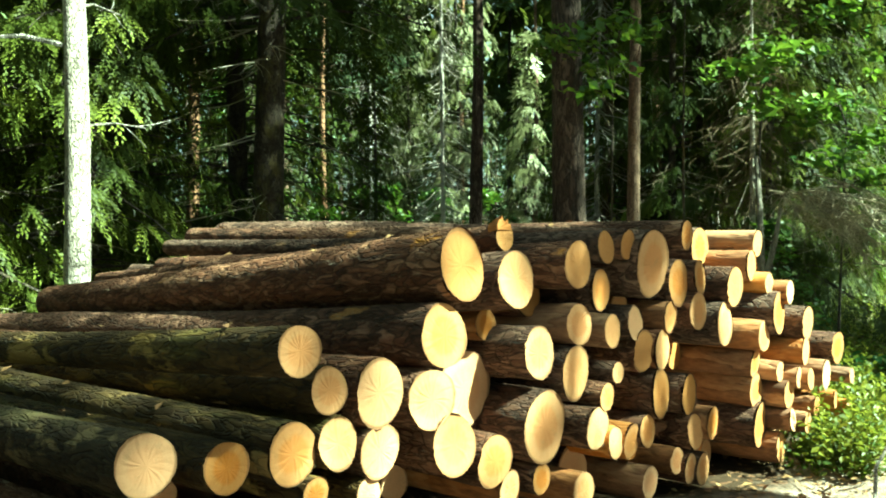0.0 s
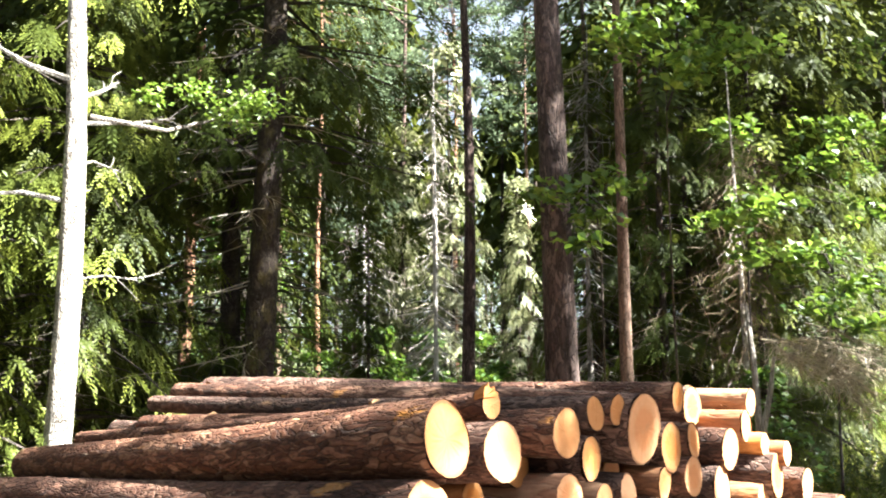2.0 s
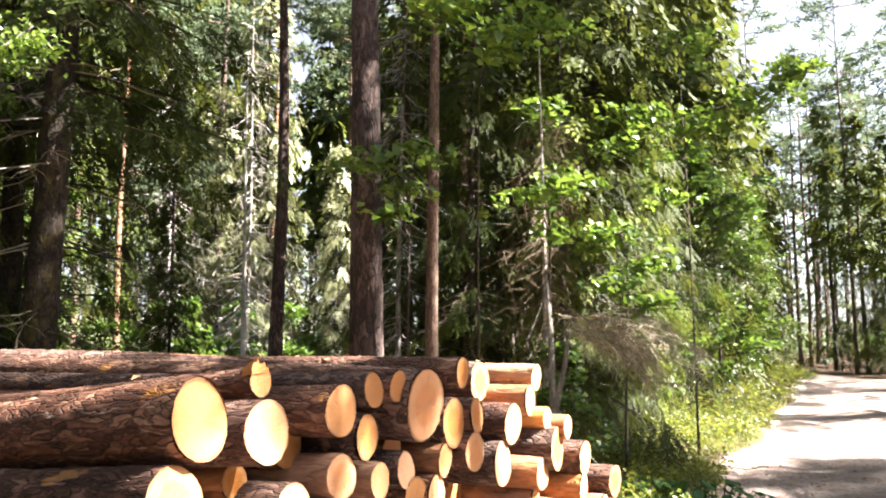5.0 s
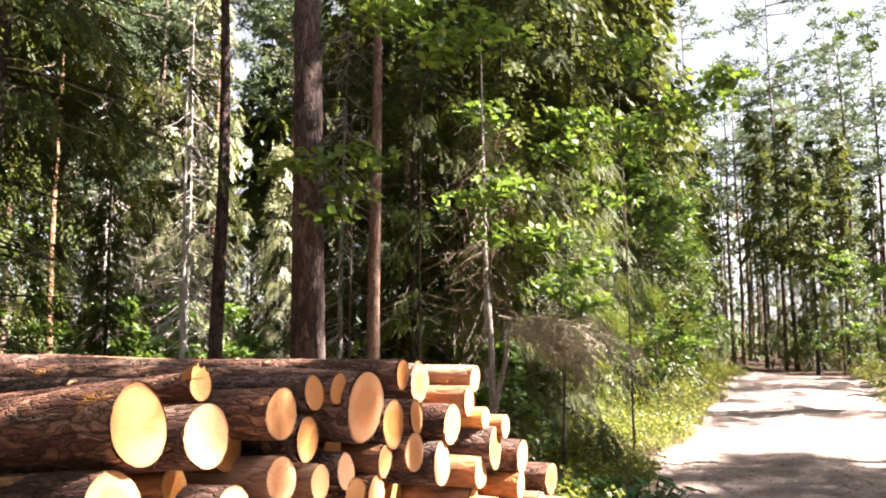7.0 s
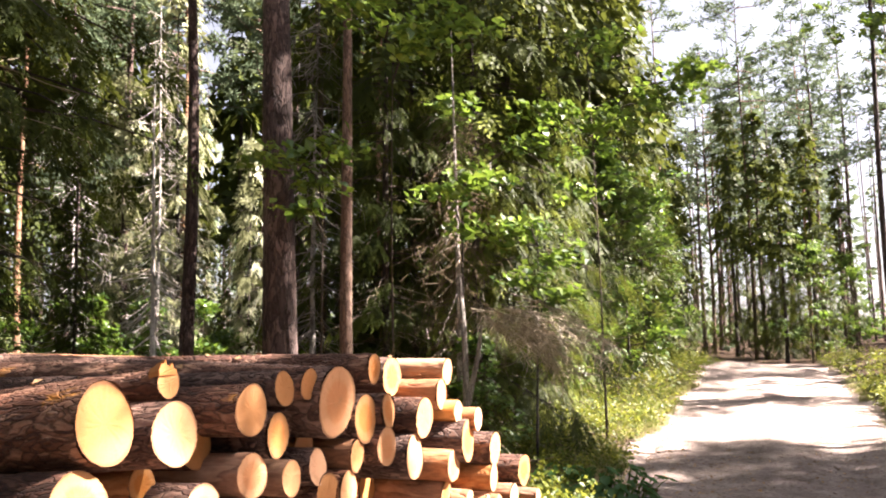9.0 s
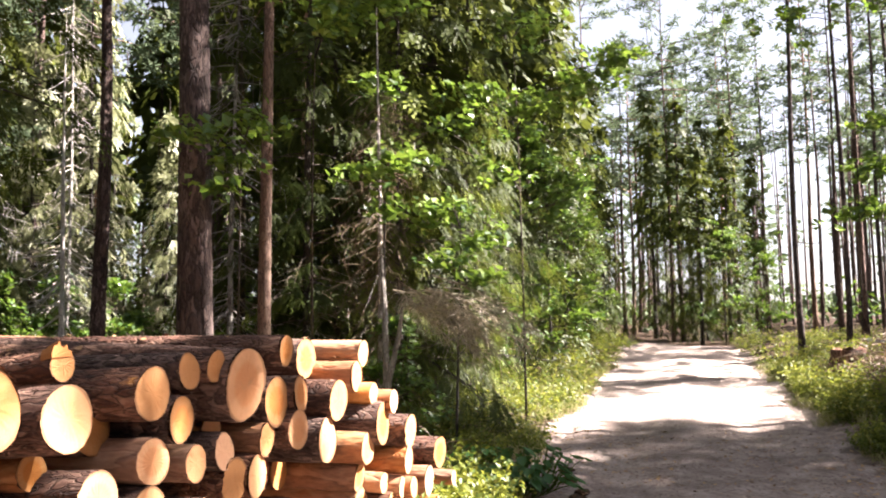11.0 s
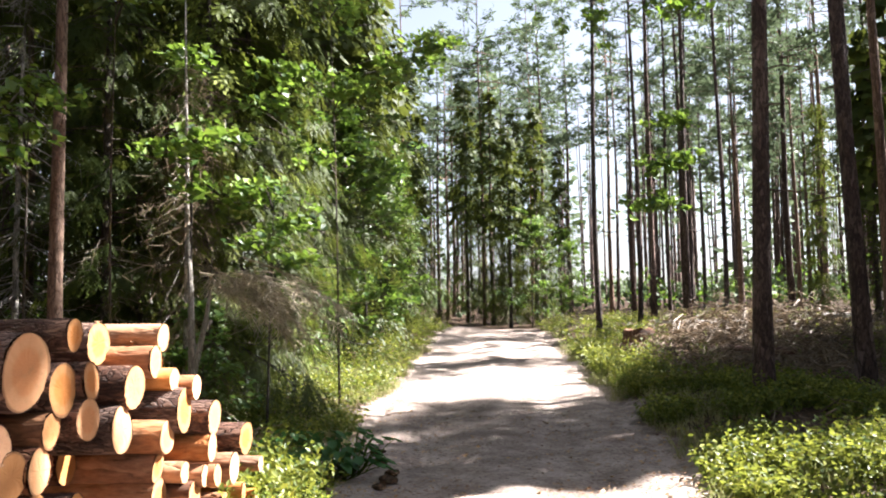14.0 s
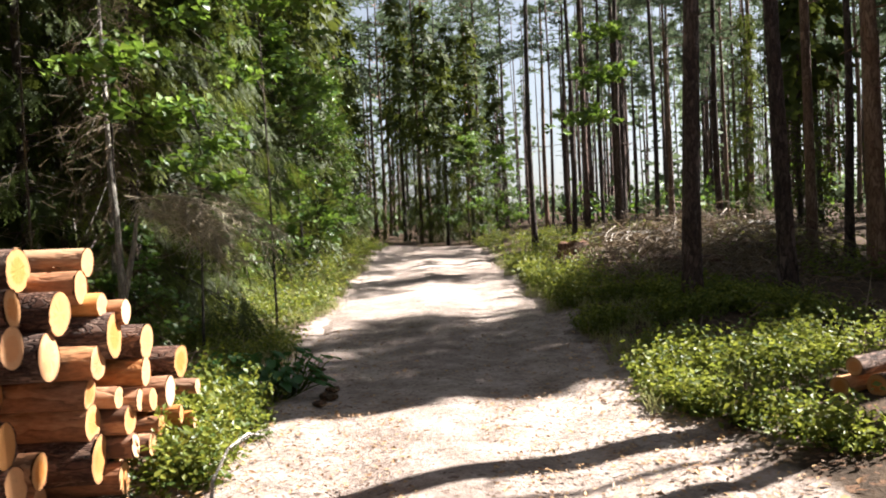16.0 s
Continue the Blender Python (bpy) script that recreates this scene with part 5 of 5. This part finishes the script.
lying_log(6.18, 2.98, -12, 2.6, 0.075, LOG_PEELED, "short orange-barked log lying in the verge", 93)
lying_log(6.25, 2.76, -14, 2.6, 0.08, LOG_PEELED, "short orange-barked log lying in the verge", 94)
lying_log(6.20, 2.87, -13, 2.6, 0.065, LOG_BARK, "brown log lying on two others in the verge", 95, 0.12)


def slash(u_range, v_range, count, seed, words, high=0.5):
    """Heaped felling waste: dry twigs and sticks."""
    rng = np.random.RandomState(seed)
    heap = Tubes()
    for k in range(count):
        x, y = spot(rng.uniform(*u_range), rng.uniform(*v_range))
        g = float(ground_h(x, y))
        a, L = rng.uniform(0, 6.28), rng.uniform(0.12, 0.65)
        z = g + abs(rng.normal(0, high * 0.45))
        d = np.array([math.cos(a), math.sin(a), rng.normal(0, 0.3)]) * L
        p = np.array([x, y, z])
        heap.add([p, p + 0.5 * d + rng.normal(0, 0.05, 3), p + d + (0, 0, -0.1)], rng.uniform(0.005, 0.014), 0.003, 4)
    return tagged(mesh_object("slash_heap", heap.v, heap.f, DRY_TWIGS), words, "brushwood", kind="stuff")


slash((14.2, 19.5), (3.0, 6.8), 3600, 96, "brown heap of dry felling twigs under the pines", 0.6)
slash((12.6, 17.2), (2.2, 5.2), 3600, 99, "tan and brown heap of dry felling twigs beside a stump", 0.32)
slash((8, 14), (2.4, 7.0), 420, 97, "dry twigs strewn under the pines", 0.15)
slash((7, 13), (-5.0, -2.6), 600, 98, "dry twigs strewn beside the log stack", 0.15)


def branch_on_verge():
    limb = Tubes()
    pts = [(2.2, 4.62, 0.03), (2.34, 4.84, 0.19), (2.54, 5.02, 0.29), (2.76, 5.17, 0.31), (3.0, 5.38, 0.22), (3.15, 5.55, 0.06)]
    limb.add(pts, 0.011, 0.005, 6)
    limb.add([pts[2], (2.72, 4.98, 0.36), (2.86, 4.96, 0.37)], 0.005, 0.002, 5)
    return tagged(mesh_object("fallen_branch", limb.v, limb.f, PALE_BARK), "thin pale branch lying on the verge", "branch")


branch_on_verge()


def broad_plant(x, y, seed, count, size, words):
    """Low plant with big drooping leaves on short stalks."""
    rng = np.random.RandomState(seed)
    plant_ob = new("broadleaf_plant")
    base = np.array([x, y, float(ground_h(x, y))])
    stalks = Tubes()
    vs, fs, at = [], [], 0
    for k in range(count):
        a, r = rng.uniform(0, 6.28), rng.uniform(0.05, 0.4)
        c = np.array([r * math.cos(a) * 1.3, r * math.sin(a) * 1.3, rng.uniform(0.12, 0.38) * (1.2 - r)])
        stalks.add([(0.3 * c[0], 0.3 * c[1], -0.02), tuple(0.8 * c), tuple(c)], 0.006, 0.004, 4)
        L = size * rng.uniform(0.6, 1.2)
        out = np.array([math.cos(a), math.sin(a), -0.35])
        side = np.array([-math.sin(a), math.cos(a), 0])
        rim = [c - out * 0.3 * L]
        for i, (w, l) in enumerate(((0.45, 0.05), (0.5, 0.45), (0.3, 0.85), (0.0, 1.1), (-0.3, 0.85), (-0.5, 0.45), (-0.45, 0.05))):
            rim.append(c + out * (l * L) + side * (w * L) + np.array([0, 0, 0.1 * L * abs(w) - 0.2 * L * l * l + rng.normal(0, 0.006)]))
        vs.extend([c + out * 0.4 * L - np.array([0, 0, 0.02])] + rim)
        fs.extend([(at, at + 1 + i, at + 1 + (i + 1) % 8) for i in range(8)])
        at += 9
    mesh_object("stalk", stalks.v, stalks.f, BILBERRY, plant_ob)
    tagged(mesh_object("foliage", vs, fs, BROAD_DARK, plant_ob, smooth=True), kind="stuff")
    plant_ob.location = base
    return tagged(plant_ob, words, "plant", "broad-leaved plants by the stack")


BROAD_DARK = foliage("broad_dark_leaves", (0.025, 0.075, 0.015), (0.05, 0.13, 0.025), (0.1, 0.2, 0.05), 0.25)
broad_plant(4.15, 7.2, 101, 70, 0.10, "broad dark green leaves beside the log stack")
broad_plant(4.45, 7.3, 102, 44, 0.09, "low broad dark green plant at the track's edge")
broad_plant(3.95, 7.55, 103, 50, 0.10, "broad green leaves in the verge's shade")


def clod(x, y, r, seed):
    rng = np.random.RandomState(seed)
    bm = bmesh.new()
    bmesh.ops.create_icosphere(bm, subdivisions=2, radius=r)
    for q in bm.verts:
        q.co *= 1 + rng.uniform(-0.28, 0.28)
        q.co.z *= 0.5
    me = bpy.data.meshes.new("clod")
    bm.to_mesh(me)
    bm.free()
    me.materials.append(FOREST_SOIL)
    ob = new("earth_clod", me)
    ob.location = (x, y, float(ground_h(x, y)) + 0.2 * r)
    return tagged(ob, "brown clod of earth at the track's edge", "clod", "clods at the track's edge")


for i, (x, y, r) in enumerate(((4.5, 6.75, 0.09), (4.72, 7.0, 0.07), (4.3, 6.6, 0.06), (5.2, 7.9, 0.08), (6.9, 5.1, 0.06), (4.95, 7.5, 0.07), (6.2, 4.4, 0.05))):
    clod(x, y, r, 110 + i)


def litter(count, u_range, v_range, seed, words, lift, size, mat):
    rng = np.random.RandomState(seed)
    u, v = rng.uniform(*u_range, count), rng.uniform(*v_range, count)
    x, y = spot(u, v)
    c = np.stack([x, y, ground_h(x, y) + lift], 1)
    L = rng.uniform(*size, count)
    vv, f, t = blades(c, rng.normal(0, 0.22, (count, 3)) + (0, 0, 1), rng.uniform(0, 6.28, count), L, L * rng.uniform(0.2, 0.7, count), rng.uniform(0, 1, count))
    return tagged(mesh_object("litter", vv, f, mat, tips=t), words, "litter", kind="stuff")


BARK_BITS = foliage("bark_bits", (0.05, 0.025, 0.015), (0.22, 0.11, 0.06), (0.5, 0.32, 0.16), 0.0)
litter(2600, (1.0, 12), (-2.3, 1.8), 121, "bark chips and dry leaves strewn on the track", 0.012, (0.02, 0.07), BARK_BITS)
litter(5200, (2.6, 7.8), (-2.0, 1.7), 124, "small bark crumbs and twigs trodden into the track", 0.008, (0.012, 0.05), BARK_BITS)
litter(900, (4.5, 10), (-3.2, -1.7), 122, "bark chips and dry leaves beside the stack", 0.012, (0.03, 0.09), BARK_BITS)
litter(500, (2.0, 10), (1.0, 2.2), 123, "dry leaves along the track's edge", 0.012, (0.03, 0.08), BARK_BITS)


def bark_scraps():
    """Loose bark and lichen flakes lying on the upper logs."""
    rng = np.random.RandomState(131)
    n = len(SCRAPS)
    c, nrm = np.array([p[0] for p in SCRAPS]), np.array([p[1] for p in SCRAPS])
    L = rng.uniform(0.02, 0.085, n)
    v, f, t = blades(c, nrm + rng.normal(0, 0.15, (n, 3)), rng.uniform(0, 6.28, n), L, L * rng.uniform(0.35, 0.8, n), rng.uniform(0, 1, n))
    return tagged(mesh_object("bark_scraps", v, f, BARK_BITS, tips=t), "loose orange and brown bark flakes on the upper logs", "bark", kind="stuff")


bark_scraps()
